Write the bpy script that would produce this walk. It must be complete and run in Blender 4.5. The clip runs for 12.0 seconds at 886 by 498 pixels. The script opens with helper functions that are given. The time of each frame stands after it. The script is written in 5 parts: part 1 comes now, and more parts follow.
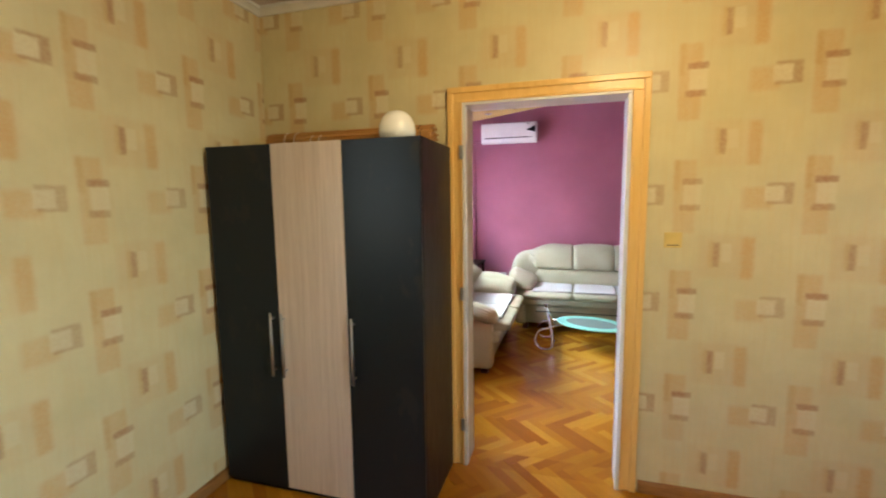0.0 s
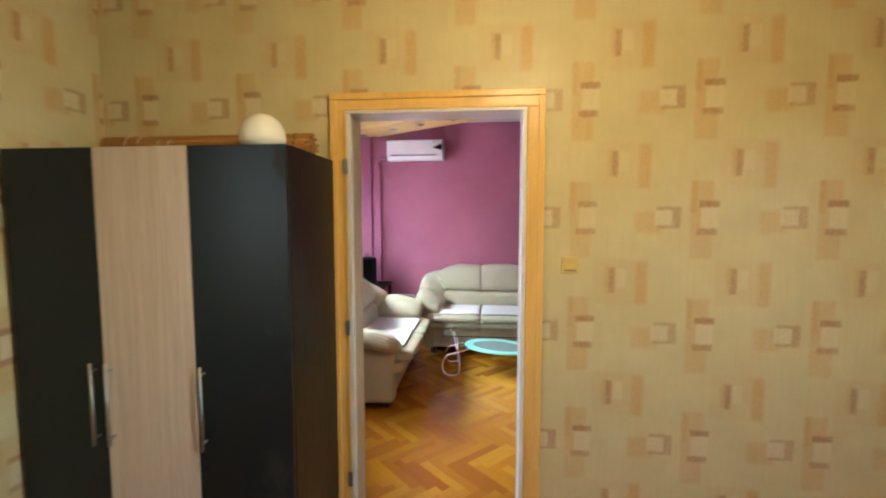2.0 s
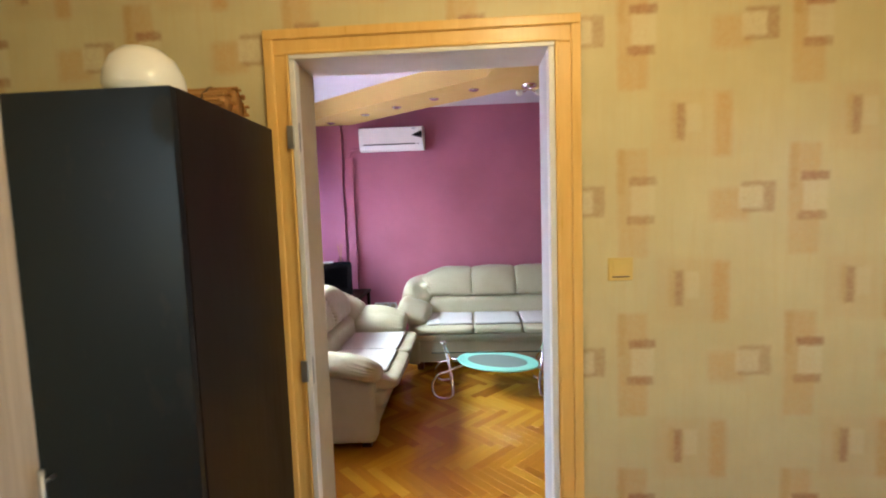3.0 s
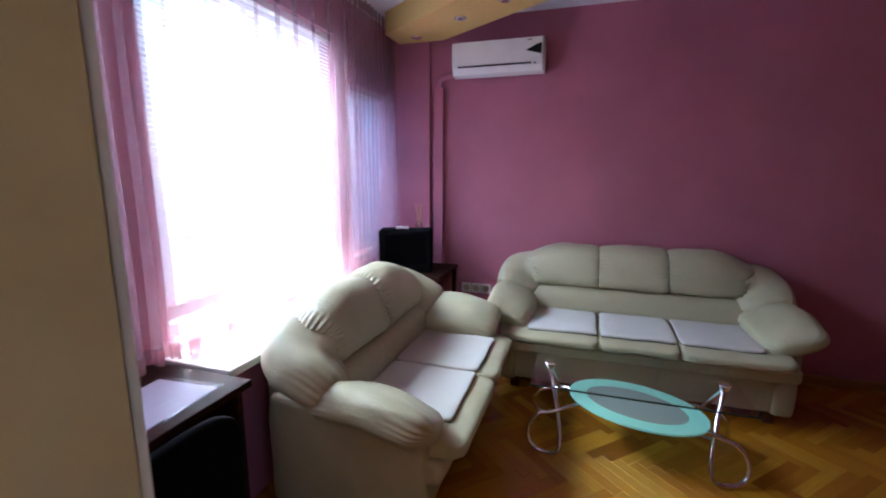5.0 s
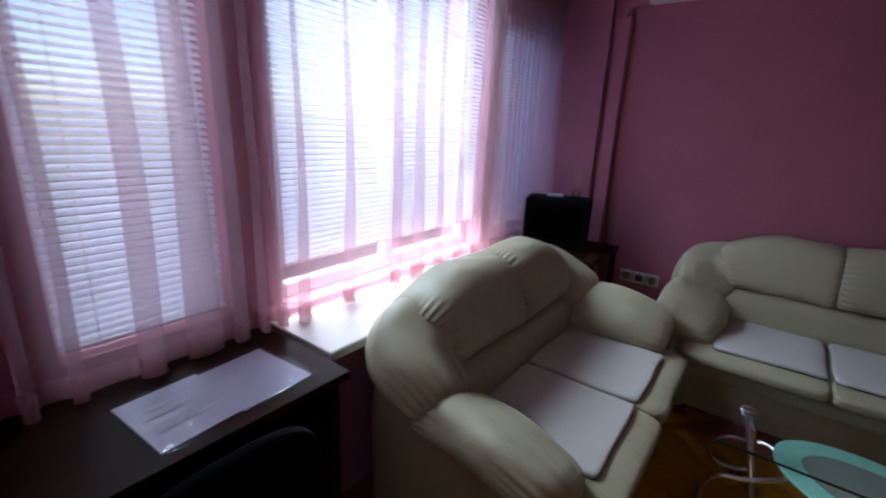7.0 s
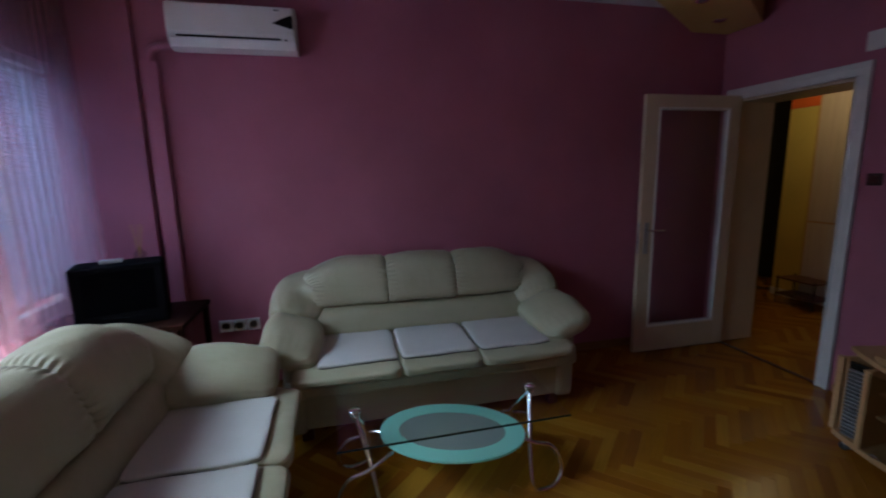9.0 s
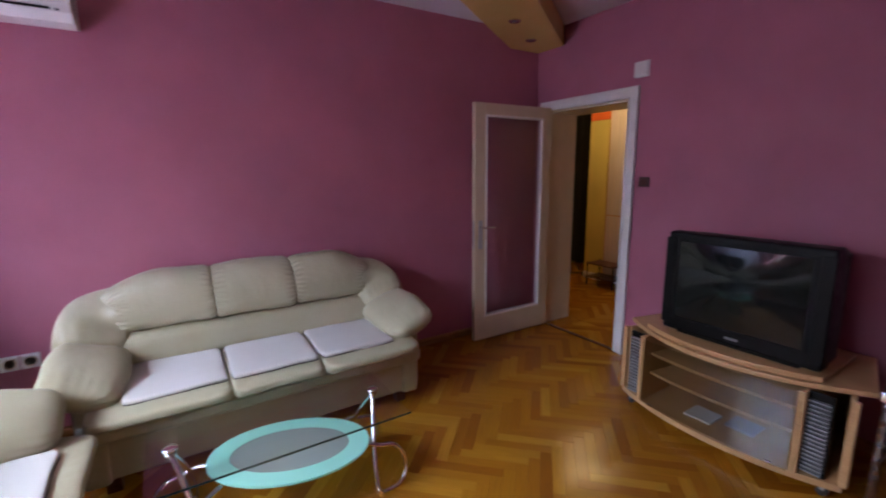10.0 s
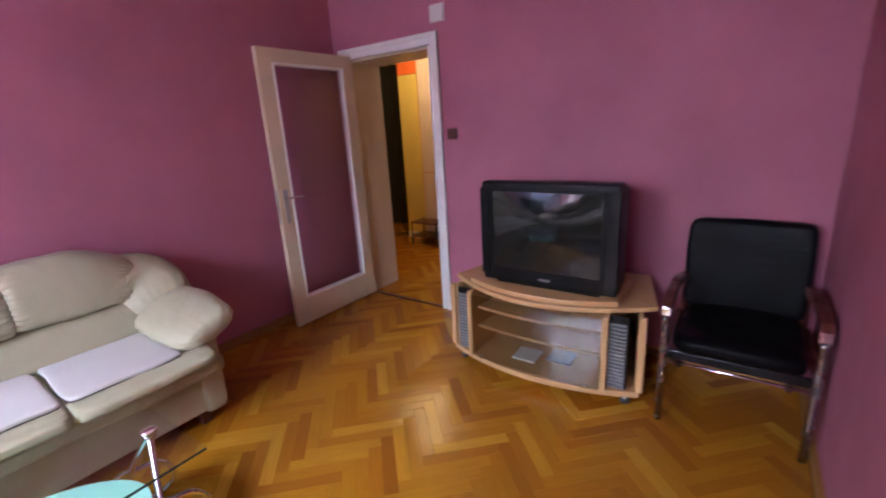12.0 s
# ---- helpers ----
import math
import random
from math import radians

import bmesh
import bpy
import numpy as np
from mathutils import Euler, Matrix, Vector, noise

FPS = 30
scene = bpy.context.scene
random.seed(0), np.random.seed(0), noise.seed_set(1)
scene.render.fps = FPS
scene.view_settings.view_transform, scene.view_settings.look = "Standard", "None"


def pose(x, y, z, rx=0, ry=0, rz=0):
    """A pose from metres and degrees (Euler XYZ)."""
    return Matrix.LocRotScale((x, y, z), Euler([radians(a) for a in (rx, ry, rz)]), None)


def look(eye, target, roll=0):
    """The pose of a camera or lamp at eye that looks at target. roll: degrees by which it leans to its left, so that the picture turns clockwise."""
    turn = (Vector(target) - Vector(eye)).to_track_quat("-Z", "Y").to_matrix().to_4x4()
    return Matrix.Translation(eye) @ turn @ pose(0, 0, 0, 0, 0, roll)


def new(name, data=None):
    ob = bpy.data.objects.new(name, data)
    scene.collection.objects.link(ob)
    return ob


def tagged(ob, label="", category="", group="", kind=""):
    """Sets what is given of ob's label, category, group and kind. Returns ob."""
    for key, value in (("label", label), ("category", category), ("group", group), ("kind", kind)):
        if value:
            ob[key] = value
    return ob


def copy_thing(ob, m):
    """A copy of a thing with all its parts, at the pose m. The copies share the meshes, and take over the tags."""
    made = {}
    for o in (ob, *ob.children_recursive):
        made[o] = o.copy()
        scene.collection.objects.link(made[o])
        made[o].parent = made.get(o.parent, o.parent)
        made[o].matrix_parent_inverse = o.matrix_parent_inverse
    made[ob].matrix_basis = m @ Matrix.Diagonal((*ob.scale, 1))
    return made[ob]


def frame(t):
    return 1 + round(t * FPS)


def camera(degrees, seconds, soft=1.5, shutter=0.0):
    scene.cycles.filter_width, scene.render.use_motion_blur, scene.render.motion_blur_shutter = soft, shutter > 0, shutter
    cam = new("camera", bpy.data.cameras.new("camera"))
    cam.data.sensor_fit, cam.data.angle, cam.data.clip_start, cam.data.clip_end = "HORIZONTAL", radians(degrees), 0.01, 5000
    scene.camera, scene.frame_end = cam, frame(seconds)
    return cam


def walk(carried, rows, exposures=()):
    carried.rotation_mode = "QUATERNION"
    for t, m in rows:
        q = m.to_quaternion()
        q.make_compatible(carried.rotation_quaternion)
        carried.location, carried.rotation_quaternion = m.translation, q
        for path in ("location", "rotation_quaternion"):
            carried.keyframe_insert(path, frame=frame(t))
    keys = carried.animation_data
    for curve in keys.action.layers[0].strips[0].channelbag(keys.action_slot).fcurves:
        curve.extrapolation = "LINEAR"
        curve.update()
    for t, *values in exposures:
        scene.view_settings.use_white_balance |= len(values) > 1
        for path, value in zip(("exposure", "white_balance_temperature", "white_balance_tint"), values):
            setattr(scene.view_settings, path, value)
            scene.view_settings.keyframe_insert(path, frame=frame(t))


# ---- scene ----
cam = camera(91.2, 12.0, soft=2.0, shutter=0.4)
EXPOSURES = ((0.0, 4.02, 6500, 8), (2.7, 3.92, 6500, 6), (4.3, 3.74, 6400, 9), (4.6, 3.36, 6150, 8),
             (5.0, 2.84, 6050, 9), (5.5, 2.04, 6000, 8), (6.0, 1.70, 6150, 9), (6.7, 1.62, 6200, 9),
             (8.3, 1.02, 5400, 8), (8.5, 1.02, 5400, 8), (9.0, 1.58, 5750, 4), (9.5, 2.65, 6350, 7),
             (10.0, 3.16, 6250, 20), (10.5, 3.60, 6250, 25), (11.0, 3.97, 6200, 24), (11.5, 4.14, 6250, 21), (12.0, 4.05, 6400, 25))
PATH = [
    (0, (0.427, 0.78, 1.498), (-0.137, 2.685, 1.268), -0.7),
    (0.5, (0.468, 0.822, 1.496), (0.062, 2.764, 1.242), -0.4),
    (1, (0.502, 0.852, 1.542), (0.082, 2.807, 1.519), -0.2),
    (1.5, (0.521, 0.893, 1.531), (0.131, 2.854, 1.473), 0.0),
    (2, (0.511, 1.058, 1.511), (0.316, 3.043, 1.359), -0.0),
    (2.5, (0.447, 1.356, 1.512), (0.38, 3.348, 1.343), -0.6),
    (2.7, (0.424, 1.475, 1.479), (0.344, 3.468, 1.339), -1.3),
    (4.3, (0.380, 2.519, 1.482), (0.144, 4.481, 1.159), -0.3),
    (4.5, (0.373, 2.649, 1.46), (0.013, 4.598, 1.162), 0.1),
    (5, (0.312, 2.901, 1.447), (-0.282, 4.781, 1.104), 0.2),
    (5.5, (0.23, 3.027, 1.453), (-0.313, 4.937, 1.214), 0.6),
    (6, (0.121, 3.148, 1.404), (-0.593, 4.931, 0.847), 1.6),
    (6.5, (0.092, 3.255, 1.404), (-0.983, 4.858, 0.879), 2.8),
    (6.7, (0.096, 3.288, 1.421), (-1.109, 4.784, 0.867), 2.7),
    (8.3, (0.115, 3.433, 1.424), (0.05, 5.391, 1.023), -1.1),
    (8.5, (0.121, 3.431, 1.433), (0.225, 5.388, 1.033), -1.3),
    (9, (0.181, 3.404, 1.452), (0.64, 5.32, 1.109), -1.2),
    (9.5, (0.237, 3.398, 1.458), (0.995, 5.215, 1.109), -0.8),
    (10, (0.293, 3.384, 1.47), (1.342, 5.048, 1.109), -0.6),
    (10.5, (0.341, 3.357, 1.485), (1.665, 4.808, 1.104), -1.0),
    (11, (0.383, 3.355, 1.47), (2.004, 4.46, 1.085), -1.3),
    (11.5, (0.401, 3.371, 1.456), (2.093, 4.343, 1.015), -0.9),
    (12, (0.583, 3.54, 1.417), (2.148, 4.662, 0.876), -3.4),
]
walk(cam, [(t, look(eye, target, roll)) for t, eye, target, roll in PATH], EXPOSURES)

# ---- light ----
world = bpy.data.worlds.new("world")
scene.world = world
world.use_nodes = True
wn = world.node_tree
sky = wn.nodes.new("ShaderNodeTexSky")
sky.sky_type, sky.sun_disc = "NISHITA", False
sky.sun_elevation, sky.sun_rotation = radians(50), radians(195)
wn.links.new(sky.outputs[0], wn.nodes["Background"].inputs[0])
wn.nodes["Background"].inputs[1].default_value = 0.12


def lamp(name, kind, m, power, colour, size=0.1, size_y=0.0):
    data = bpy.data.lights.new(name, kind)
    data.energy, data.color = power, colour
    if kind == "AREA":
        data.shape, data.size, data.size_y = "RECTANGLE", size, size_y or size
    elif kind == "SUN":
        data.angle = size
    else:
        data.shadow_soft_size = size
    ob = new(name, data)
    ob.matrix_world = m
    return ob


AX1, BX0 = 3.05, -1.29        # east face of the bedroom, window face of the living room
WIN_B = ((3.545, 4.015), (4.20, 5.58), (5.74, 6.36))     # window openings of the living room, along y
SILLS, HEADS = (0.775, 0.72, 0.72), (2.36, 2.34, 2.08)
lamp("sun", "SUN", look((-1.66, -6.2, 7.7), (0, 0, 0)), 4.0, (1.0, 0.93, 0.84), radians(0.5))
for (y0, y1), steep, broad, tint in zip(WIN_B, (3.0, 17.5, 2.5), (2.2, 6.5, 2.4), ((0.74, 0.91, 1.0), (0.74, 0.91, 1.0), (0.36, 0.60, 1.0))):
    # bright upper sky, falling steeply between the slats, and the duller light of the whole surroundings
    mid = (y0 + y1) / 2
    lamp("window_light", "AREA", look((-1.95, mid, 2.30), (-0.95, mid, 1.17)), steep, tint, y1 - y0, 1.1).data.spread = radians(95)
    lamp("window_light", "AREA", look((-1.66, mid, 1.55), (-0.66, mid, 1.50)), broad, tint, y1 - y0, 1.4)
# daylight under the lowered blind, across the sill
lamp("window_light", "AREA", look((-1.385, 4.89, 0.80), (-1.0, 4.89, 0.70)), 2.2, (0.92, 0.95, 1.0), 1.30, 0.11)
lamp("window_light", "AREA", look((AX1 + 0.12, 0.6, 1.5), (-1.37, 1.0, 0.5)), 0.95, (0.55, 0.83, 1.0), 1.2, 1.3).data.spread = radians(75)
lamp("bulb_light", "POINT", pose(0.72, 1.80, 2.38), 2.25, (1.0, 0.82, 0.46), 0.09)
lamp("bulb_light", "POINT", pose(4.45, 6.65, 2.25), 1.8, (1.0, 0.72, 0.33), 0.26)

# ---- materials ----


class Mat:
    """A node material with short ways to add nodes."""

    def __init__(self, name, colour=(0.8, 0.8, 0.8), rough=0.5, metal=0.0, spec=0.5):
        self.m = bpy.data.materials.new(name)
        self.m.use_nodes = True
        self.t = self.m.node_tree
        self.b = self.t.nodes["Principled BSDF"]
        self.set("Base Color", (*colour, 1)), self.set("Roughness", rough), self.set("Metallic", metal)
        self.set("Specular IOR Level", spec)

    def set(self, key, value):
        if isinstance(value, bpy.types.NodeSocket):
            self.t.links.new(value, self.b.inputs[key])
        else:
            self.b.inputs[key].default_value = value

    def node(self, kind, **given):
        n = self.t.nodes.new(kind)
        for k, v in given.items():
            if isinstance(v, bpy.types.NodeSocket):
                self.t.links.new(v, n.inputs[k.replace("_", " ")])
            else:
                n.inputs[k.replace("_", " ")].default_value = v
        return n

    def math(self, op, a, b=0.0):
        n = self.t.nodes.new("ShaderNodeMath")
        n.operation = op
        for i, v in enumerate((a, b)):
            if isinstance(v, bpy.types.NodeSocket):
                self.t.links.new(v, n.inputs[i])
            else:
                n.inputs[i].default_value = v
        return n.outputs[0]

    def mix(self, f, a, b, blend="MIX"):
        n = self.t.nodes.new("ShaderNodeMix")
        n.data_type, n.blend_type = "RGBA", blend
        for i, v in ((0, f), (6, a), (7, b)):
            if isinstance(v, bpy.types.NodeSocket):
                self.t.links.new(v, n.inputs[i])
            else:
                n.inputs[i].default_value = v if i == 0 else (*v, 1)
        return n.outputs[2]

    def coords(self, which="Object", scale=(1, 1, 1)):
        n = self.t.nodes.new("ShaderNodeTexCoord")
        mp = self.node("ShaderNodeMapping", Scale=scale)
        self.t.links.new(n.outputs[which], mp.inputs[0])
        return mp.outputs[0]

    def world(self, scale=(1, 1, 1)):
        n = self.t.nodes.new("ShaderNodeNewGeometry")
        mp = self.node("ShaderNodeMapping", Scale=scale)
        self.t.links.new(n.outputs["Position"], mp.inputs[0])
        return mp.outputs[0]

    def noise(self, vec, scale, detail=4.0, rough=0.55):
        n = self.node("ShaderNodeTexNoise", Vector=vec, Scale=scale, Detail=detail, Roughness=rough)
        return n.outputs["Fac"]

    def ramp(self, f, *stops):
        n = self.t.nodes.new("ShaderNodeValToRGB")
        while len(n.color_ramp.elements) < len(stops):
            n.color_ramp.elements.new(0.5)
        for e, (p, c) in zip(n.color_ramp.elements, stops):
            e.position, e.color = p, (*c, 1) if len(c) == 3 else c
        self.t.links.new(f, n.inputs[0])
        return n.outputs[0]

    def span(self, f, a, b, c, d):
        n = self.node("ShaderNodeMapRange", Value=f)
        for i, v in enumerate((a, b, c, d)):
            n.inputs[i + 1].default_value = v
        return n.outputs[0]

    def bump(self, height, strength=0.2, distance=0.002):
        n = self.node("ShaderNodeBump", Height=height, Strength=strength, Distance=distance)
        self.set("Normal", n.outputs[0])


def painted(name, colour, rough=0.6, grain=220.0, bump=0.15, blot=0.10, spec=0.3):
    """Wall paint: faint roller grain and large uneven patches."""
    m = Mat(name, colour, rough, spec=spec)
    p = m.world()
    big = m.span(m.noise(p, 1.6, 5), 0.3, 0.7, 1 - blot, 1 + blot)
    fine = m.noise(p, grain, 2)
    m.set("Base Color", m.mix(1.0, colour, m.node("ShaderNodeCombineColor", Red=big, Green=big, Blue=big).outputs[0], "MULTIPLY"))
    m.set("Roughness", m.span(m.noise(p, 6, 3), 0.3, 0.7, rough - 0.08, rough + 0.08))
    m.bump(fine, bump, 0.001)
    return m.m


def plain(name, colour, rough=0.5, metal=0.0, spec=0.5, wear=0.12, scale=9.0, bump=0.0):
    """A plain finish with slightly uneven tone and gloss."""
    m = Mat(name, colour, rough, metal, spec)
    p = m.coords("Object")
    f = m.span(m.noise(p, scale, 5), 0.25, 0.75, 1 - wear, 1 + wear)
    m.set("Base Color", m.mix(1.0, colour, m.node("ShaderNodeCombineColor", Red=f, Green=f, Blue=f).outputs[0], "MULTIPLY"))
    m.set("Roughness", m.span(m.noise(p, scale * 2.3, 3), 0.3, 0.7, max(rough - 0.06, 0.02), min(rough + 0.08, 1)))
    if bump:
        m.bump(m.noise(p, 160, 3), bump, 0.001)
    return m.m


def wood(name, dark, light, rough=0.4, along=(1, 1, 1), scale=30.0, spec=0.5):
    """Wood with grain drawn out along one axis (small number in along)."""
    m = Mat(name, light, rough, spec=spec)
    p = m.coords("Object", along)
    g = m.noise(p, scale, 6, 0.65)
    h = m.noise(p, scale * 5, 3, 0.6)
    f = m.math("ADD", m.math("MULTIPLY", g, 0.75), m.math("MULTIPLY", h, 0.25))
    m.set("Base Color", m.ramp(f, (0.32, dark), (0.66, light)))
    m.set("Roughness", m.span(g, 0.3, 0.7, rough - 0.06, rough + 0.08))
    m.bump(h, 0.08, 0.001)
    return m.m


def parquet_wood(name, single):
    """Oak parquet blocks under worn lacquer; one tone a block."""
    m = Mat(name, (0.4, 0.2, 0.06), 0.22, spec=0.5)
    if single:
        rnd = m.t.nodes.new("ShaderNodeObjectInfo").outputs["Random"]
    else:
        rnd = m.t.nodes.new("ShaderNodeNewGeometry").outputs["Random Per Island"]
    uv = m.t.nodes.new("ShaderNodeUVMap").outputs[0]
    shift = m.node("ShaderNodeCombineXYZ", X=m.math("MULTIPLY", rnd, 37.0), Y=m.math("MULTIPLY", rnd, 91.0), Z=rnd).outputs[0]
    v = m.t.nodes.new("ShaderNodeVectorMath")
    v.operation = "ADD"
    m.t.links.new(uv, v.inputs[0]), m.t.links.new(shift, v.inputs[1])
    mp = m.node("ShaderNodeMapping", Vector=v.outputs[0], Scale=(2.2, 26.0, 1.0)).outputs[0]
    grain = m.noise(mp, 3.0, 6, 0.62)
    pores = m.noise(mp, 17.0, 3, 0.6)
    tone = m.ramp(rnd, (0.0, (0.29, 0.088, 0.006)), (0.25, (0.37, 0.132, 0.008)), (0.75, (0.45, 0.184, 0.010)), (1.0, (0.54, 0.250, 0.022)))
    dark = m.mix(m.span(grain, 0.3, 0.72, 0.30, 0.0), tone, (0.16, 0.06, 0.010))
    dirt = m.noise(m.world(), 1.3, 5)
    m.set("Base Color", m.mix(m.span(dirt, 0.42, 0.75, 0.0, 0.20), dark, (0.22, 0.10, 0.02)))
    m.set("Roughness", m.math("ADD", m.span(m.noise(m.world(), 3.5, 5), 0.3, 0.7, 0.09, 0.22), m.math("MULTIPLY", pores, 0.06)))
    m.bump(pores, 0.07, 0.0008)
    along = m.t.nodes.new("ShaderNodeTangent")
    along.direction_type = "UV_MAP"
    m.set("Anisotropic", 0.75), m.set("Tangent", along.outputs[0])
    return m.m


def wallpaper(name, axis, u0, v0):
    """Cream wallpaper with a printed pattern of small blocks, squares and bars that repeats every 0.51 m."""
    m = Mat(name, (0.6, 0.5, 0.3), 0.42, spec=0.28)
    PER = 0.513
    sep = m.node("ShaderNodeSeparateXYZ", Vector=m.world())
    raw_u, raw_v = sep.outputs[axis], sep.outputs["Z"]
    warp = m.math("MULTIPLY", m.math("SUBTRACT", m.noise(m.world(), 45, 3), 0.5), 0.012)
    u = m.math("ADD", m.math("SUBTRACT", raw_u, u0 - PER * 20.5), warp)
    v = m.math("ADD", m.math("SUBTRACT", raw_v, v0 - PER * 20.5), warp)
    u = m.math("SUBTRACT", m.math("MODULO", u, PER), PER / 2)
    v = m.math("SUBTRACT", m.math("MODULO", v, PER), PER / 2)
    fade = m.span(m.noise(m.world(), 2.7, 3), 0.3, 0.7, 0.74, 1.25)
    speck = m.span(m.noise(m.world(), 70, 3, 0.7), 0.35, 0.65, 0.72, 1.1)
    base = m.mix(m.span(m.noise(m.world(), 5, 5), 0.35, 0.65, 0.0, 1.0), (0.60, 0.515, 0.29), (0.66, 0.575, 0.335))
    streak = m.noise(m.world((9, 9, 0.8)), 6, 4)
    col = m.mix(m.span(streak, 0.45, 0.7, 0.0, 0.35), base, (0.62, 0.485, 0.235))

    def rect(col, a, b, c, d, shade, alpha, soft=0.006):
        # smooth box mask between a..b across and c..d up, wrapped over the edge of the repeat
        def band(x, lo, hi):
            mid, half = (lo + hi) / 2, (hi - lo) / 2
            w = m.math("ADD", m.math("SUBTRACT", x, mid), PER * 1.5)
            w = m.math("ABSOLUTE", m.math("SUBTRACT", m.math("MODULO", w, PER), PER / 2))
            return m.span(w, half - soft, half + soft, 1.0, 0.0)
        k = m.math("MULTIPLY", band(u, a, b), band(v, c, d))
        k = m.math("MULTIPLY", k, m.math("MULTIPLY", m.math("MULTIPLY", fade, speck), alpha))
        return m.mix(k, col, shade)

    peach, tan, brown, pale = (0.58, 0.315, 0.115), (0.52, 0.31, 0.12), (0.35, 0.15, 0.078), (0.68, 0.60, 0.385)
    col = rect(col, -0.135, -0.02, -0.068, 0.03, peach, 0.45, 0.012)
    col = rect(col, -0.042, 0.058, -0.047, 0.048, brown, 0.50)
    col = rect(col, -0.050, 0.022, -0.034, 0.034, pale, 0.9)
    col = rect(col, 0.098, 0.190, -0.178, 0.158, peach, 0.42, 0.008)
    col = rect(col, 0.098, 0.122, 0.02, 0.158, tan, 0.45, 0.008)
    col = rect(col, 0.140, 0.212, -0.046, 0.046, pale, 0.8)
    col = rect(col, 0.132, 0.216, 0.046, 0.073, brown, 0.66)
    col = rect(col, 0.126, 0.210, -0.074, -0.047, brown, 0.52)
    col = rect(col, -0.300, -0.075, -0.385, -0.183, peach, 0.17, 0.012)
    col = rect(col, -0.255, -0.235, -0.335, -0.215, tan, 0.45, 0.01)
    col = rect(col, -0.238, -0.213, -0.334, -0.222, brown, 0.58)
    col = rect(col, -0.205, -0.165, -0.31, -0.225, pale, 0.6)
    col = rect(col, -0.125, -0.075, -0.385, -0.195, peach, 0.55, 0.01)
    m.set("Base Color", col)
    m.set("Roughness", m.span(m.noise(m.world(), 8, 4), 0.3, 0.7, 0.30, 0.44))
    m.bump(m.noise(m.world((60, 60, 14)), 5, 3), 0.12, 0.001)
    return m.m


def leather(name, colour, spec=0.45):
    m = Mat(name, colour, 0.42, spec=spec)
    p = m.coords("Object")
    vor = m.node("ShaderNodeTexVoronoi", Vector=p, Scale=190.0).outputs["Distance"]
    big = m.noise(p, 4, 5)
    m.set("Base Color", m.mix(m.span(big, 0.35, 0.7, 0.0, 0.5), colour, tuple(c * k for c, k in zip(colour, (0.80, 0.76, 0.68)))))
    m.set("Roughness", m.span(m.noise(p, 11, 4), 0.3, 0.7, 0.33, 0.52))
    crease = m.noise(m.coords("Object", (1, 1, 2.5)), 16, 5, 0.6)
    sag = m.noise(m.coords("Object", (1.4, 1, 1)), 6.5, 3, 0.5)
    m.bump(m.math("ADD", m.math("ADD", m.math("MULTIPLY", vor, 0.08), m.math("MULTIPLY", crease, 0.7)), m.math("MULTIPLY", sag, 2.6)), 0.42, 0.008)
    return m.m


def fabric(name, colour):
    m = Mat(name, colour, 0.9, spec=0.2)
    p = m.coords("Object")
    w = m.node("ShaderNodeTexWave", Vector=p, Scale=90.0, Distortion=2.0)
    m.bump(m.math("ADD", w.outputs["Fac"], m.noise(p, 300, 2)), 0.25, 0.001)
    f = m.noise(p, 7, 4)
    m.set("Base Color", m.mix(m.span(f, 0.3, 0.7, 0, 0.25), colour, tuple(c * 0.82 for c in colour)))
    return m.m


def see_through(name, colour, alpha, rough=0.5, through_light=0.5):
    """Thin cloth: part open weave, part cloth that lets light through."""
    m = Mat(name, colour, rough)
    n = m.t.nodes
    clear, trans, diff = n.new("ShaderNodeBsdfTransparent"), n.new("ShaderNodeBsdfTranslucent"), n.new("ShaderNodeBsdfDiffuse")
    tone = m.mix(m.span(m.noise(m.world((14, 14, 1.2)), 4, 4), 0.35, 0.65, 0, 1), colour, tuple(c * 0.86 for c in colour))
    m.t.links.new(tone, trans.inputs[0]), m.t.links.new(tone, diff.inputs[0])
    cloth, out = n.new("ShaderNodeMixShader"), n.new("ShaderNodeMixShader")
    cloth.inputs[0].default_value = through_light
    m.t.links.new(diff.outputs[0], cloth.inputs[1]), m.t.links.new(trans.outputs[0], cloth.inputs[2])
    weave = m.noise(m.world(), 420, 1)
    m.t.links.new(m.span(weave, 0.3, 0.7, alpha - 0.03, alpha + 0.03), out.inputs[0])
    m.t.links.new(clear.outputs[0], out.inputs[1]), m.t.links.new(cloth.outputs[0], out.inputs[2])
    m.t.links.new(out.outputs[0], n["Material Output"].inputs[0])
    return m.m


def glass(name, tint=(1, 1, 1), rough=0.0, clear=0.9, shine=0.035):
    """Thin sheet glass: mostly clear, more mirror-like at flat angles."""
    m = Mat(name, tint, rough)
    n = m.t.nodes
    c, g, x, fr = n.new("ShaderNodeBsdfTransparent"), n.new("ShaderNodeBsdfGlossy"), n.new("ShaderNodeMixShader"), n.new("ShaderNodeLayerWeight")
    c.inputs[0].default_value, g.inputs["Roughness"].default_value = (*[t * clear for t in tint], 1), rough
    gloss = m.math("ADD", m.math("MULTIPLY", m.math("POWER", fr.outputs["Facing"], 4.0), 0.55), shine)
    m.t.links.new(gloss, x.inputs[0]), m.t.links.new(c.outputs[0], x.inputs[1]), m.t.links.new(g.outputs[0], x.inputs[2])
    m.t.links.new(x.outputs[0], n["Material Output"].inputs[0])
    return m.m


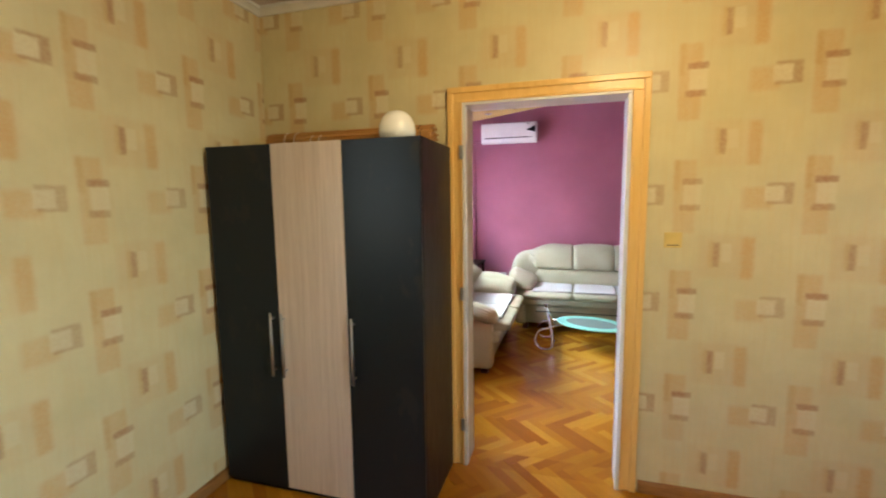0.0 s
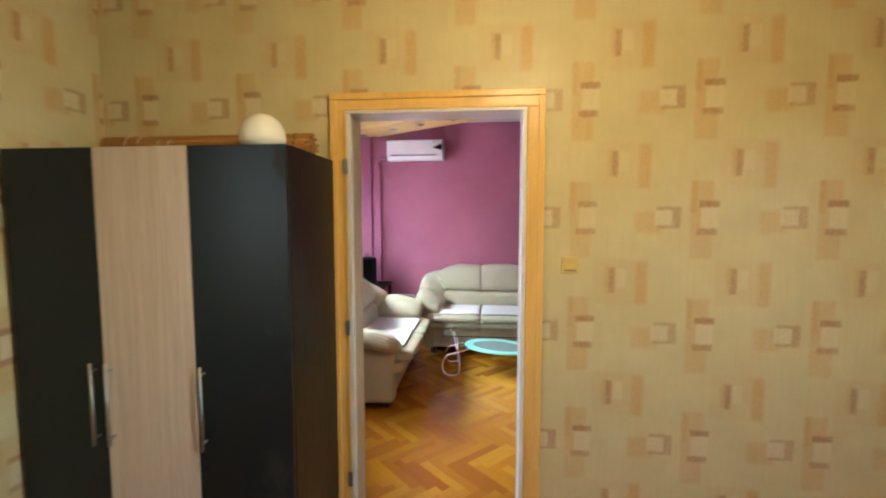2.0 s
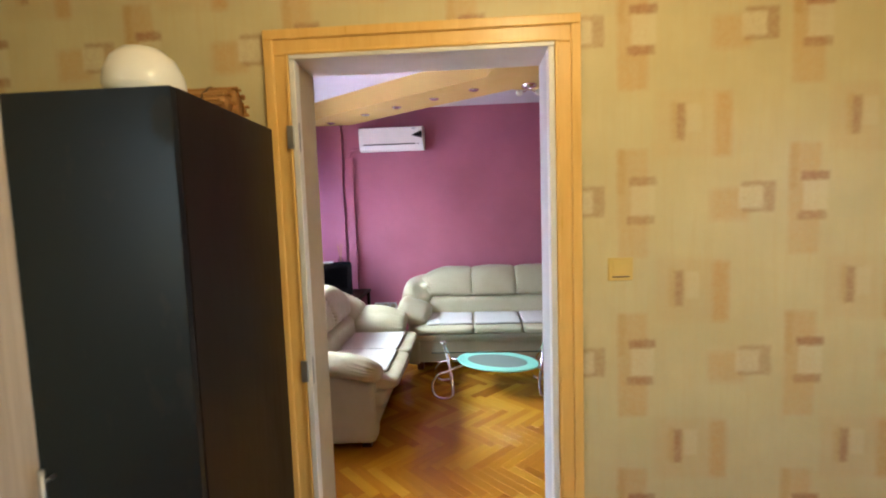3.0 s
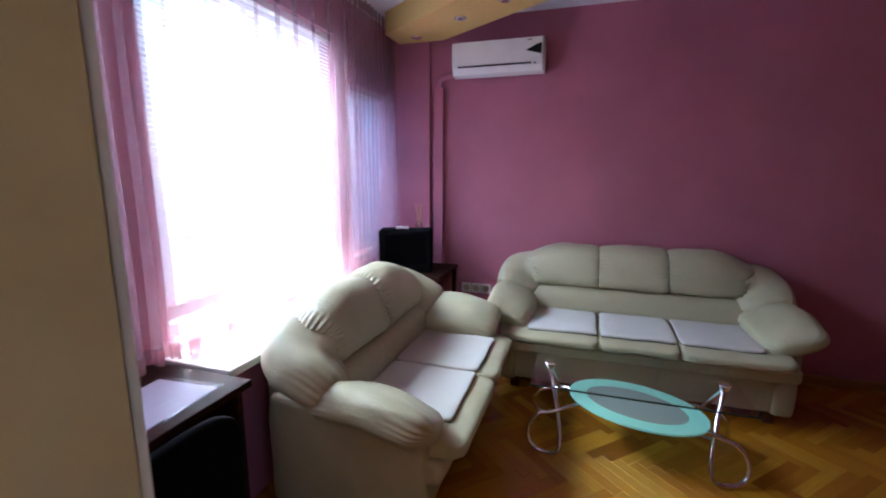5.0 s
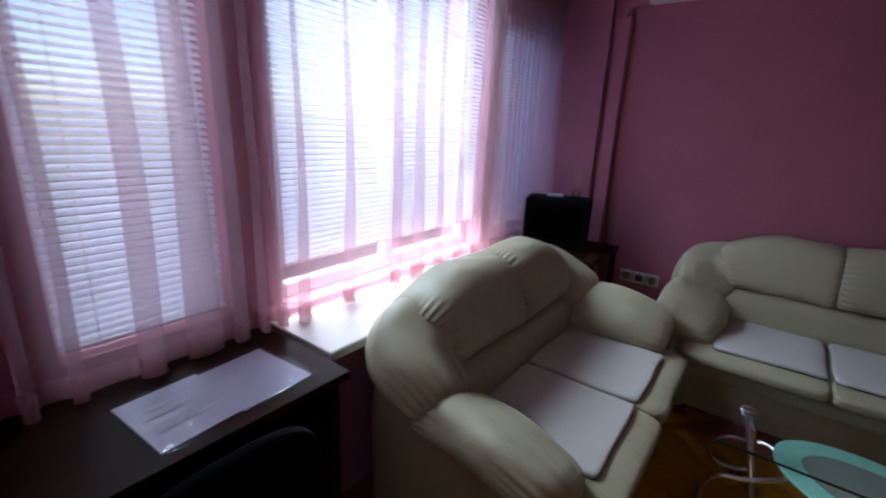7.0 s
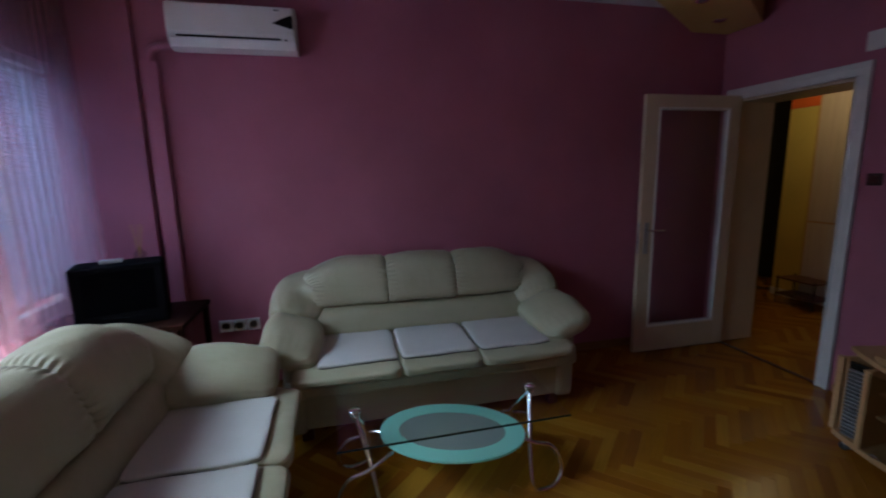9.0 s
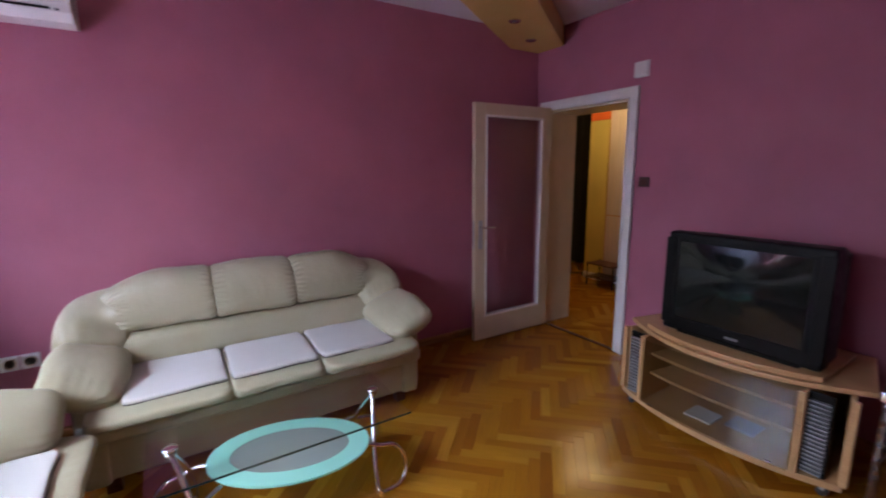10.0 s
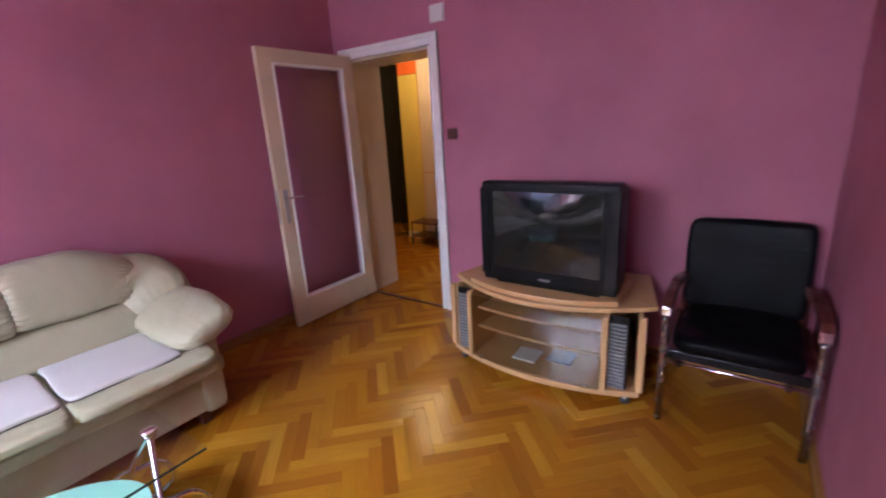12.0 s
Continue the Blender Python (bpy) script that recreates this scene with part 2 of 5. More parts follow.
def frosted(name, colour, rough=0.35, cover=0.75):
    """Frosted, tinted glass that scatters light and still lets some pass."""
    m = Mat(name, colour, rough, spec=0.6)
    n = m.t.nodes
    tr, c, a, o = n.new("ShaderNodeBsdfTranslucent"), n.new("ShaderNodeBsdfTransparent"), n.new("ShaderNodeMixShader"), n.new("ShaderNodeMixShader")
    tr.inputs[0].default_value, c.inputs[0].default_value = (*colour, 1), (*colour, 1)
    a.inputs[0].default_value, o.inputs[0].default_value = 0.35, cover
    m.t.links.new(m.b.outputs[0], a.inputs[1]), m.t.links.new(tr.outputs[0], a.inputs[2])
    m.t.links.new(c.outputs[0], o.inputs[1]), m.t.links.new(a.outputs[0], o.inputs[2])
    m.t.links.new(o.outputs[0], n["Material Output"].inputs[0])
    return m.m


PURPLE = painted("purple_paint", (0.405, 0.138, 0.196), 0.60, bump=0.06, spec=0.3)
CEILING = painted("ceiling_paint", (0.66, 0.64, 0.70), 0.8)
CEILING_A = painted("ceiling_paint_warm", (0.72, 0.60, 0.53), 0.8)
YELLOW = painted("yellow_paint", (0.62, 0.43, 0.14), 0.55, blot=0.05)
HALL = painted("hall_paint", (0.66, 0.52, 0.14), 0.6)
ORANGE = painted("orange_paint", (0.75, 0.15, 0.03), 0.6)
PAPER_N = wallpaper("wallpaper_north", "X", 1.297, 1.503)
PAPER_W = wallpaper("wallpaper_west", "Y", 2.380, 1.515)
WHITE = plain("white_paint", (0.72, 0.70, 0.67), 0.38, wear=0.08)
# darker copy of WHITE: the jamb's dimmer light is put into the colour
SHADEDWHITE = plain("white_paint_shaded", (0.52, 0.51, 0.53), 0.45, wear=0.12, scale=5)
CREAM = plain("cream_lacquer", (0.58, 0.47, 0.33), 0.35, wear=0.07, scale=5)
OCHRE = wood("ochre_door_paint", (0.74, 0.44, 0.12), (0.83, 0.54, 0.18), 0.32, (6, 6, 0.5), 6)
BEIGE = plain("beige_lining", (0.45, 0.36, 0.24), 0.45, wear=0.12, scale=6)
SKIRT = wood("skirting_wood", (0.22, 0.09, 0.02), (0.36, 0.17, 0.05), 0.4, (1, 1, 8), 9)
PARQUET = parquet_wood("parquet_oak", True)
PARQUET_REST = parquet_wood("parquet_oak_far", False)
SUBFLOOR = plain("floor_joints", (0.10, 0.045, 0.012), 0.5)
BLACK = plain("black_laminate", (0.004, 0.004, 0.006), 0.30, spec=0.28, wear=0.3, scale=4, bump=0.05)
sm = Mat("black_laminate_smudged", (0.009, 0.010, 0.013), 0.30, spec=0.36)
spots = sm.noise(sm.world((1.6, 1.6, 0.9)), 6.0, 3, 0.6)
mark = sm.span(spots, 0.60, 0.65, 0.0, 1.0)
sm.set("Base Color", sm.mix(mark, (0.009, 0.010, 0.013), (0.019, 0.018, 0.018)))
# blue tint colours the sheen like reflected cool daylight; the laminate is neutral
sm.set("Specular Tint", (0.66, 0.82, 1.0, 1))
sm.set("Roughness", sm.span(mark, 0.0, 1.0, 0.35, 0.60))
SMUDGED = sm.m
DARKSIDE = wood("wenge_laminate", (0.007, 0.005, 0.005), (0.016, 0.010, 0.009), 0.38, (6, 6, 0.6), 8, 0.25)
ASH = wood("pale_ash_laminate", (0.50, 0.39, 0.32), (0.67, 0.56, 0.48), 0.42, (12, 12, 0.35), 6)
BEECH = wood("beech_laminate", (0.47, 0.25, 0.10), (0.60, 0.36, 0.17), 0.36, (1, 0.25, 8), 9)
MAHOGANY = wood("mahogany_wood", (0.05, 0.012, 0.008), (0.11, 0.028, 0.018), 0.3, (1, 1, 6), 9)
DESKWOOD = wood("dark_desk_wood", (0.016, 0.006, 0.004), (0.040, 0.014, 0.009), 0.42, (6, 0.6, 6), 8, 0.04)
CANE = wood("reed", (0.30, 0.13, 0.03), (0.50, 0.26, 0.08), 0.55, (0.4, 5, 5), 12)
CHROME = plain("chrome", (0.80, 0.80, 0.82), 0.10, 1.0, wear=0.04)
DARKSTEEL = plain("dull_chrome", (0.30, 0.28, 0.28), 0.25, 1.0)
STEEL = plain("brushed_steel", (0.42, 0.42, 0.43), 0.45, 1.0)
LEATHER = leather("cream_leather", (0.42, 0.388, 0.268))
BLACKLEATHER = leather("black_leather", (0.003, 0.003, 0.004), 0.10)
PAD = fabric("white_pad_cloth", (0.58, 0.55, 0.525))
SHADOWGAP = plain("dark_cloth", (0.02, 0.018, 0.015), 0.9)
PLASTIC = plain("black_plastic", (0.0035, 0.0035, 0.004), 0.40, spec=0.2, wear=0.2, bump=0.05)
GREYPLASTIC = plain("grey_plastic", (0.05, 0.05, 0.055), 0.4)
SCREEN = plain("dark_screen", (0.010, 0.012, 0.012), 0.06, spec=0.5, wear=0.05)
BLACKSCREEN = plain("dull_screen", (0.002, 0.002, 0.0025), 0.6, spec=0.0)
MATTBLACK = plain("black_cloth", (0.004, 0.004, 0.005), 0.95, spec=0.05)
RIBGREY = plain("rack_grey", (0.26, 0.26, 0.27), 0.3)
ACWHITE = plain("white_plastic", (0.74, 0.73, 0.70), 0.35, wear=0.04)
YELLOWPLASTIC = plain("aged_plastic", (0.68, 0.50, 0.16), 0.35)
BROWNPLASTIC = plain("brown_plastic", (0.06, 0.025, 0.02), 0.35)
OPAL = plain("opal_glass", (0.82, 0.80, 0.72), 0.12, spec=0.7, wear=0.03)
PAPER = fabric("white_sheets", (0.66, 0.62, 0.70))
INK = plain("grey_print", (0.58, 0.54, 0.62), 0.8)
FILM = glass("plastic_film", (0.95, 0.95, 1.0), 0.12, 0.95)
SHEER = see_through("pink_voile", (0.67, 0.42, 0.50), 0.36)
HEM = see_through("pink_voile_hem", (0.70, 0.38, 0.43), 0.48)
SLAT = see_through("white_slat", (0.80, 0.82, 0.92), 0.96, 0.4, 0.44)
PANE = glass("window_glass", (0.97, 0.98, 1.0))
TABLEGLASS = glass("table_glass", (0.98, 1.0, 0.99), 0.0, 0.985)
TEAL = frosted("teal_glass", (0.50, 0.95, 0.86), 0.22, 0.92)
SMOKED = frosted("frosted_grey_glass", (0.72, 0.82, 0.82), 0.12, 0.38)
CABGLASS = glass("cabinet_glass", (0.88, 0.89, 0.87), 0.0, 0.95, 0.06)
DOORGLASS = glass("door_glass", (0.95, 0.90, 0.94), 0.16, 0.96, 0.06)
CORD = fabric("white_cord", (0.6, 0.52, 0.42))
TWINE = fabric("brown_twine", (0.14, 0.09, 0.05))
GLASSJAR = glass("bottle_glass", (0.9, 0.9, 0.85))
SPOTGLASS = plain("spot_lens", (0.30, 0.26, 0.34), 0.15)

# ---- builders ----


def finish(name, bm, material, smooth=False):
    bmesh.ops.recalc_face_normals(bm, faces=bm.faces)
    me = bpy.data.meshes.new(name)
    bm.to_mesh(me)
    bm.free()
    me.materials.append(material)
    if smooth:
        me.shade_smooth()
    return me


def thing(name, label, category, m=None, group="", kind=""):
    ob = new(name)
    if m is not None:
        ob.matrix_world = m
    return tagged(ob, label, category, group, kind)


def part(name, bm, material, parent=None, label="", smooth=False):
    ob = new(name, finish(name, bm, material, smooth))
    ob.parent = parent
    return tagged(ob, label) if label else ob


def solid(name, bm, material, label, category="", group="", kind="", smooth=False):
    ob = new(name, finish(name, bm, material, smooth))
    return tagged(ob, label, category, group, kind)


def box(x0, x1, y0, y1, z0, z1, bevel=0.0, bm=None, m=None, seg=2):
    own = bmesh.new()
    bmesh.ops.create_cube(own, size=1)
    for v in own.verts:
        v.co = Vector(((x0 + x1) / 2 + v.co.x * (x1 - x0), (y0 + y1) / 2 + v.co.y * (y1 - y0), (z0 + z1) / 2 + v.co.z * (z1 - z0)))
    if bevel:
        bmesh.ops.bevel(own, geom=own.edges[:], offset=bevel, segments=seg, affect="EDGES", profile=0.5)
    if m is not None:
        own.transform(m)
    return join(bm, own)


def join(bm, own):
    if bm is None:
        return own
    me = bpy.data.meshes.new("tmp")
    own.to_mesh(me)
    own.free()
    bm.from_mesh(me)
    bpy.data.meshes.remove(me)
    return bm


def extrude(profile, z0, z1, bevel=0.0, bm=None, m=None):
    """A flat outline (x, y) raised from z0 to z1."""
    own = bmesh.new()
    f = own.faces.new([own.verts.new((x, y, z0)) for x, y in profile])
    r = bmesh.ops.extrude_face_region(own, geom=[f])
    for v in r["geom"]:
        if isinstance(v, bmesh.types.BMVert):
            v.co.z = z1
    if bevel:
        bmesh.ops.bevel(own, geom=[e for e in own.edges if abs(e.verts[0].co.z - e.verts[1].co.z) < 1e-6], offset=bevel, segments=2, affect="EDGES", profile=0.5)
    if m is not None:
        own.transform(m)
    return join(bm, own)


def lathe(profile, steps=32, bm=None, m=None):
    """A profile of (radius, z) turned round the z axis."""
    own = bmesh.new()
    rings = [[own.verts.new((r * math.cos(a), r * math.sin(a), z)) for a in (2 * math.pi * i / steps for i in range(steps))] for r, z in profile]
    for a, b in zip(rings, rings[1:]):
        for i in range(steps):
            own.faces.new((a[i], a[(i + 1) % steps], b[(i + 1) % steps], b[i]))
    own.faces.new(rings[0][::-1]), own.faces.new(rings[-1])
    bmesh.ops.remove_doubles(own, verts=own.verts, dist=1e-5)
    if m is not None:
        own.transform(m)
    return join(bm, own)


def smooth_path(points, n=8):
    """Catmull-Rom through the points."""
    P = [Vector(p) for p in points]
    P = [P[0] * 2 - P[1]] + P + [P[-1] * 2 - P[-2]]
    out = []
    for a, b, c, d in zip(P, P[1:], P[2:], P[3:]):
        for i in range(n):
            t = i / n
            out.append(0.5 * (2 * b + (c - a) * t + (2 * a - 5 * b + 4 * c - d) * t * t + (3 * b - a - 3 * c + d) * t ** 3))
    return out + [P[-2]]


def tube(points, radius, steps=10, bm=None, closed=False):
    """A round bar along points; radius is a number or one for each point."""
    own = bmesh.new()
    P = [Vector(p) for p in points]
    n = len(P)
    R = radius if isinstance(radius, (list, tuple)) else [radius] * n
    side, rings = None, []
    for i, p in enumerate(P):
        d = (P[(i + 1) % n] - P[i - 1] if closed else P[min(i + 1, n - 1)] - P[max(i - 1, 0)]).normalized()
        if side is None:
            side = d.orthogonal().normalized()
        side = (side - d * side.dot(d)).normalized()
        up = d.cross(side)
        rings.append([own.verts.new(p + (side * math.cos(a) + up * math.sin(a)) * R[i]) for a in (2 * math.pi * k / steps for k in range(steps))])
    pairs = list(zip(rings, rings[1:])) + ([(rings[-1], rings[0])] if closed else [])
    for a, b in pairs:
        for k in range(steps):
            own.faces.new((a[k], a[(k + 1) % steps], b[(k + 1) % steps], b[k]))
    if not closed:
        own.faces.new(rings[0][::-1]), own.faces.new(rings[-1])
    return join(bm, own)


def cushion(c, s, power=(4, 4, 4), bend=None, gather=0.0, n=18, bm=None, seed=0.0, roll=0.0):
    """A stuffed block of half sizes s at c: a rounded cube, creased towards its ends along x, then bent by a function. With roll it is round in section and shrinks so much at its ends."""
    own = bmesh.new()
    bmesh.ops.create_cube(own, size=2)
    bmesh.ops.subdivide_edges(own, edges=own.edges[:], cuts=n, use_grid_fill=True)
    px, py, pz = power
    for v in own.verts:
        x, y, z = v.co
        # a pillow: thickness falls towards the rim
        k = (abs(x) ** px + abs(y) ** py + abs(z) ** pz)
        q = 1 / k ** (1 / max(power))
        if roll:
            far = max(abs(y), abs(z), 1e-6)
            q = ((abs(y) / far) ** py + (abs(z) / far) ** pz) ** (-1 / py) * (1 - roll * abs(x) ** px)
            y, z = y * q, z * q
        else:
            x, y, z = x * q, y * q, z * q
        if gather:
            e = max(0.0, abs(x) - 0.70) / 0.30
            w = 1 + gather * e * math.sin(34 * math.atan2(z, y) + seed) + 0.16 * gather * math.sin(9 * x + 7 * y + seed)
            y, z = y * w, z * w
        p = Vector((x * s[0], y * s[1], z * s[2]))
        p += Vector((noise.noise(p * 5 + Vector((seed, 0, 0))), noise.noise(p * 5 + Vector((9, seed, 0))), noise.noise(p * 5 + Vector((0, 4, seed))))) * 0.008
        if bend:
            p = Vector(bend(p))
        v.co = Vector(c) + p
    return join(bm, own)


def sausage(points, sizes, steps=96, n=14, gather=0.02, bm=None, seed=0.0, tilt=0.0, blunt=0.03):
    """A stuffed roll along points, with (half width, half height) at each; closed by round ends."""
    own = bmesh.new()
    P = smooth_path(points, n)
    S = smooth_path([(a, b, 0) for a, b in sizes], n)
    m = len(P)
    rings = []
    for i, p in enumerate(P):
        d = (P[min(i + 1, m - 1)] - P[max(i - 1, 0)]).normalized()
        side = d.cross(Vector((0, 0, 1)))
        side = side.normalized() if side.length > 0.05 else Vector((1, 0, 0))
        up = side.cross(d)
        side, up = side * math.cos(tilt) + up * math.sin(tilt), up * math.cos(tilt) - side * math.sin(tilt)
        end = min(i, m - 1 - i) / 5.5
        cap = math.sqrt(max(0.0, 1 - (1 - min(end, 1)) ** 2)) * (1 - blunt) + blunt
        ring = []
        for k in range(steps):
            a = 2 * math.pi * k / steps
            ca, sa = math.cos(a), math.sin(a)
            r = (abs(ca) ** 3 + abs(sa) ** 3) ** (-1 / 3)
            w = 1 + gather * (max(0.0, 2.4 - end) * 0.9 * math.sin(19 * a + seed + 2.2 * math.sin(3 * a + seed)) + 0.25 * math.sin(5 * a + seed + 0.35 * i))
            q = p + (side * ca * S[i].x + up * sa * S[i].y) * r * cap * w
            q += Vector((noise.noise(q * 6), noise.noise(q * 6 + Vector((5, 0, 0))), noise.noise(q * 6 + Vector((0, 5, 0))))) * 0.010
            ring.append(own.verts.new(q))
        rings.append(ring)
    for a, b in zip(rings, rings[1:]):
        for k in range(steps):
            own.faces.new((a[k], a[(k + 1) % steps], b[(k + 1) % steps], b[k]))
    own.faces.new(rings[0][::-1]), own.faces.new(rings[-1])
    return join(bm, own)


def wall(name, label, material, axis, at, thick, a0, a1, z0, z1, holes=()):
    """A wall across x or y with openings (a, b, low, high) cut right through it. at: its lower face."""
    cuts_a = sorted({a0, a1, *[h[0] for h in holes], *[h[1] for h in holes]})
    cuts_z = sorted({z0, z1, *[h[2] for h in holes], *[h[3] for h in holes]})
    bm = bmesh.new()
    V = {}

    def vert(a, z, d):
        k = (round(a, 4), round(z, 4), d)
        if k not in V:
            o = at + d * thick
            V[k] = bm.verts.new((o, a, z) if axis == "x" else (a, o, z))
        return V[k]

    def full(i, j):
        if not (0 <= i < len(cuts_a) - 1 and 0 <= j < len(cuts_z) - 1):
            return False
        ca, cz = (cuts_a[i] + cuts_a[i + 1]) / 2, (cuts_z[j] + cuts_z[j + 1]) / 2
        return not any(h[0] < ca < h[1] and h[2] < cz < h[3] for h in holes)

    for i in range(len(cuts_a) - 1):
        for j in range(len(cuts_z) - 1):
            if not full(i, j):
                continue
            a, b, c, d = cuts_a[i], cuts_a[i + 1], cuts_z[j], cuts_z[j + 1]
            for k in (0, 1):
                bm.faces.new((vert(a, c, k), vert(b, c, k), vert(b, d, k), vert(a, d, k)))
            for di, dj, p, q in ((-1, 0, (a, c), (a, d)), (1, 0, (b, c), (b, d)), (0, -1, (a, c), (b, c)), (0, 1, (a, d), (b, d))):
                if not full(i + di, j + dj):
                    bm.faces.new((vert(*p, 0), vert(*q, 0), vert(*q, 1), vert(*p, 1)))
    return solid(name, bm, material, label, "wall", kind="structure")


# ---- the shell ----
AX0, AY0, AY1 = -1.345, -0.95, 3.04        # bedroom
BX1, BY0, BY1 = 3.24, 3.19, 6.42          # living room
CEIL_A, CEIL_B, BEAM = 2.607, 2.64, 2.478
DOOR_A = (-0.125, 0.69, 0.0, 1.988)
DOOR_B = (5.46, 6.275, 0.0, 1.968)

# bedroom: papered leaves in front of the plain wall cores
wall("wall_bedroom_west", "cream wallpaper with printed squares and bars", PAPER_W, "x", AX0 - 0.35, 0.35, AY0 - 0.15, AY1, 0, CEIL_A, [(-0.2, 0.85, 0.95, 2.2)])
wall("wall_bedroom_east", "cream wallpaper with printed squares and bars", PAPER_W, "x", AX1, 0.15, AY0 - 0.15, AY1, 0, CEIL_A, [(0.0, 1.2, 0.85, 2.15)])
wall("wall_bedroom_south", "cream wallpaper with printed squares and bars", PAPER_N, "y", AY0 - 0.15, 0.15, AX0, AX1, 0, CEIL_A)
wall("wall_bedroom_north", "cream wallpaper with printed squares around a doorway", PAPER_N, "y", AY1, 0.07, AX0 - 0.15, AX1 + 0.15, 0, CEIL_A, [DOOR_A])
wall("wall_living_south", "smooth purple painted wall with a doorway", PURPLE, "y", AY1 + 0.07, BY0 - AY1 - 0.07, BX0 - 0.3, BX1 + 0.35, 0, CEIL_B, [DOOR_A])
wall("wall_living_north", "smooth purple painted wall behind the sofa", PURPLE, "y", BY1, 0.2, BX0 - 0.3, BX1, 0, CEIL_B)
wall("wall_living_east", "smooth purple painted wall with a doorway to the hall", PURPLE, "x", BX1, 0.35, BY0, BY1 + 0.2, 0, CEIL_B, [DOOR_B])
wall("wall_living_west", "purple painted window wall with three openings", PURPLE, "x", BX0 - 0.3, 0.3, BY0, BY1, 0, CEIL_B, [(a, b, low, high) for (a, b), low, high in zip(WIN_B, SILLS, HEADS)])
solid("pilaster", box(BX0, -0.905, BY1 - 0.045, BY1, 0, BEAM, 0.002), PURPLE, "shallow purple painted wall projection in the corner", "wall", kind="structure")
solid("ceiling_bedroom", box(AX0 - 0.15, AX1 + 0.15, AY0 - 0.15, AY1 + 0.07, CEIL_A, CEIL_A + 0.15), CEILING_A, "dull greyish white painted ceiling", "ceiling", kind="structure")
solid("ceiling_living", box(BX0 - 0.3, BX1 + 0.35, AY1 + 0.07, BY1 + 0.2, CEIL_B, CEIL_B + 0.15), CEILING, "pale bluish white painted ceiling", "ceiling", kind="structure")


def moulding(name, material, label, x0, x1, y0, y1, z, h, d, out):
    """A stepped strip along a wall: a straight run from (x0, y0) to (x1, y1), standing out by d towards out."""
    run = Vector((x1 - x0, y1 - y0, 0))
    prof = [(0, 0), (0.35 * d, 0), (0.5 * d, 0.25 * h), (0.8 * d, 0.55 * h), (d, 0.62 * h), (d, h), (0, h)]
    if h > d * 2.2:
        prof = [(0, 0), (d, 0), (d, 0.8 * h), (0.7 * d, 0.93 * h), (0.3 * d, h), (0, h)]
    bm = bmesh.new()
    o = Vector((*out, 0))
    rings = [[bm.verts.new(Vector((x0, y0, z)) + run * t + o * a + Vector((0, 0, b))) for a, b in prof] for t in (0, 1)]
    for k in range(len(prof)):
        bm.faces.new((rings[0][k], rings[0][(k + 1) % len(prof)], rings[1][(k + 1) % len(prof)], rings[1][k]))
    bm.faces.new(rings[0]), bm.faces.new(rings[1])
    return solid(name, bm, material, label, "trim", kind="structure")


for i, (x0, x1, y0, y1, out) in enumerate(((AX0, AX1, AY1, AY1, (0, -1)), (AX0, AX0, AY0, AY1, (1, 0)), (AX1, AX1, AY0, AY1, (-1, 0)), (AX0, AX1, AY0, AY0, (0, 1)))):
    moulding("cornice", WHITE, "white stepped plaster cornice under the ceiling", x0, x1, y0, y1, CEIL_A - 0.045, 0.044, 0.04, out)
for x0, x1, y0, y1, out in ((AX0, -0.21, AY1, AY1, (0, -1)), (0.778, AX1, AY1, AY1, (0, -1)), (AX0, AX0, AY0, AY1, (1, 0)), (AX1, AX1, AY0, AY1, (-1, 0)),
                            (BX0, BX1, BY1, BY1, (0, -1)), (BX1, BX1, BY0, 5.36, (-1, 0)), (BX0, -0.21, BY0, BY0, (0, 1)), (0.778, BX1, BY0, BY0, (0, 1))):
    moulding("baseboard", SKIRT, "narrow stained wooden skirting board", x0, x1, y0, y1, 0.0, 0.06, 0.018, out)


def casing(name, label, material, axis, at, out, a0, a1, top, width, lip, steps=((0.0, 1.0, 0.016), (0.62, 1.0, 0.024), (0.0, 0.13, 0.026))):
    """A stepped door casing round an opening a0..a1 up to top, on the face at, standing out towards out."""
    ob = thing(name, label, "door frame", kind="structure")

    def strip(nm, p0, p1, horizontal):
        bm = None
        for s0, s1, d in steps:
            if horizontal:
                lo, hi = top + width * s0, top + width * s1
                q = (p0 - width * s1, p1 + width * s1, lo, hi)
            else:
                lo, hi = (p0 - width * s1, p0 - width * s0) if p1 < 0 else (p0 + width * s0, p0 + width * s1)
                q = (lo, hi, 0.0, top + width * s0 if s0 > 0.3 else top)
            o0, o1 = sorted((at, at + out * d))
            bm = box(o0, o1, q[0], q[1], q[2], q[3], 0.003, bm) if axis == "x" else box(q[0], q[1], o0, o1, q[2], q[3], 0.003, bm)
        part(nm, bm, material, ob)
    strip("jamb", a0, -1, False), strip("jamb", a1, 1, False), strip("head", a0, a1, True)
    return ob


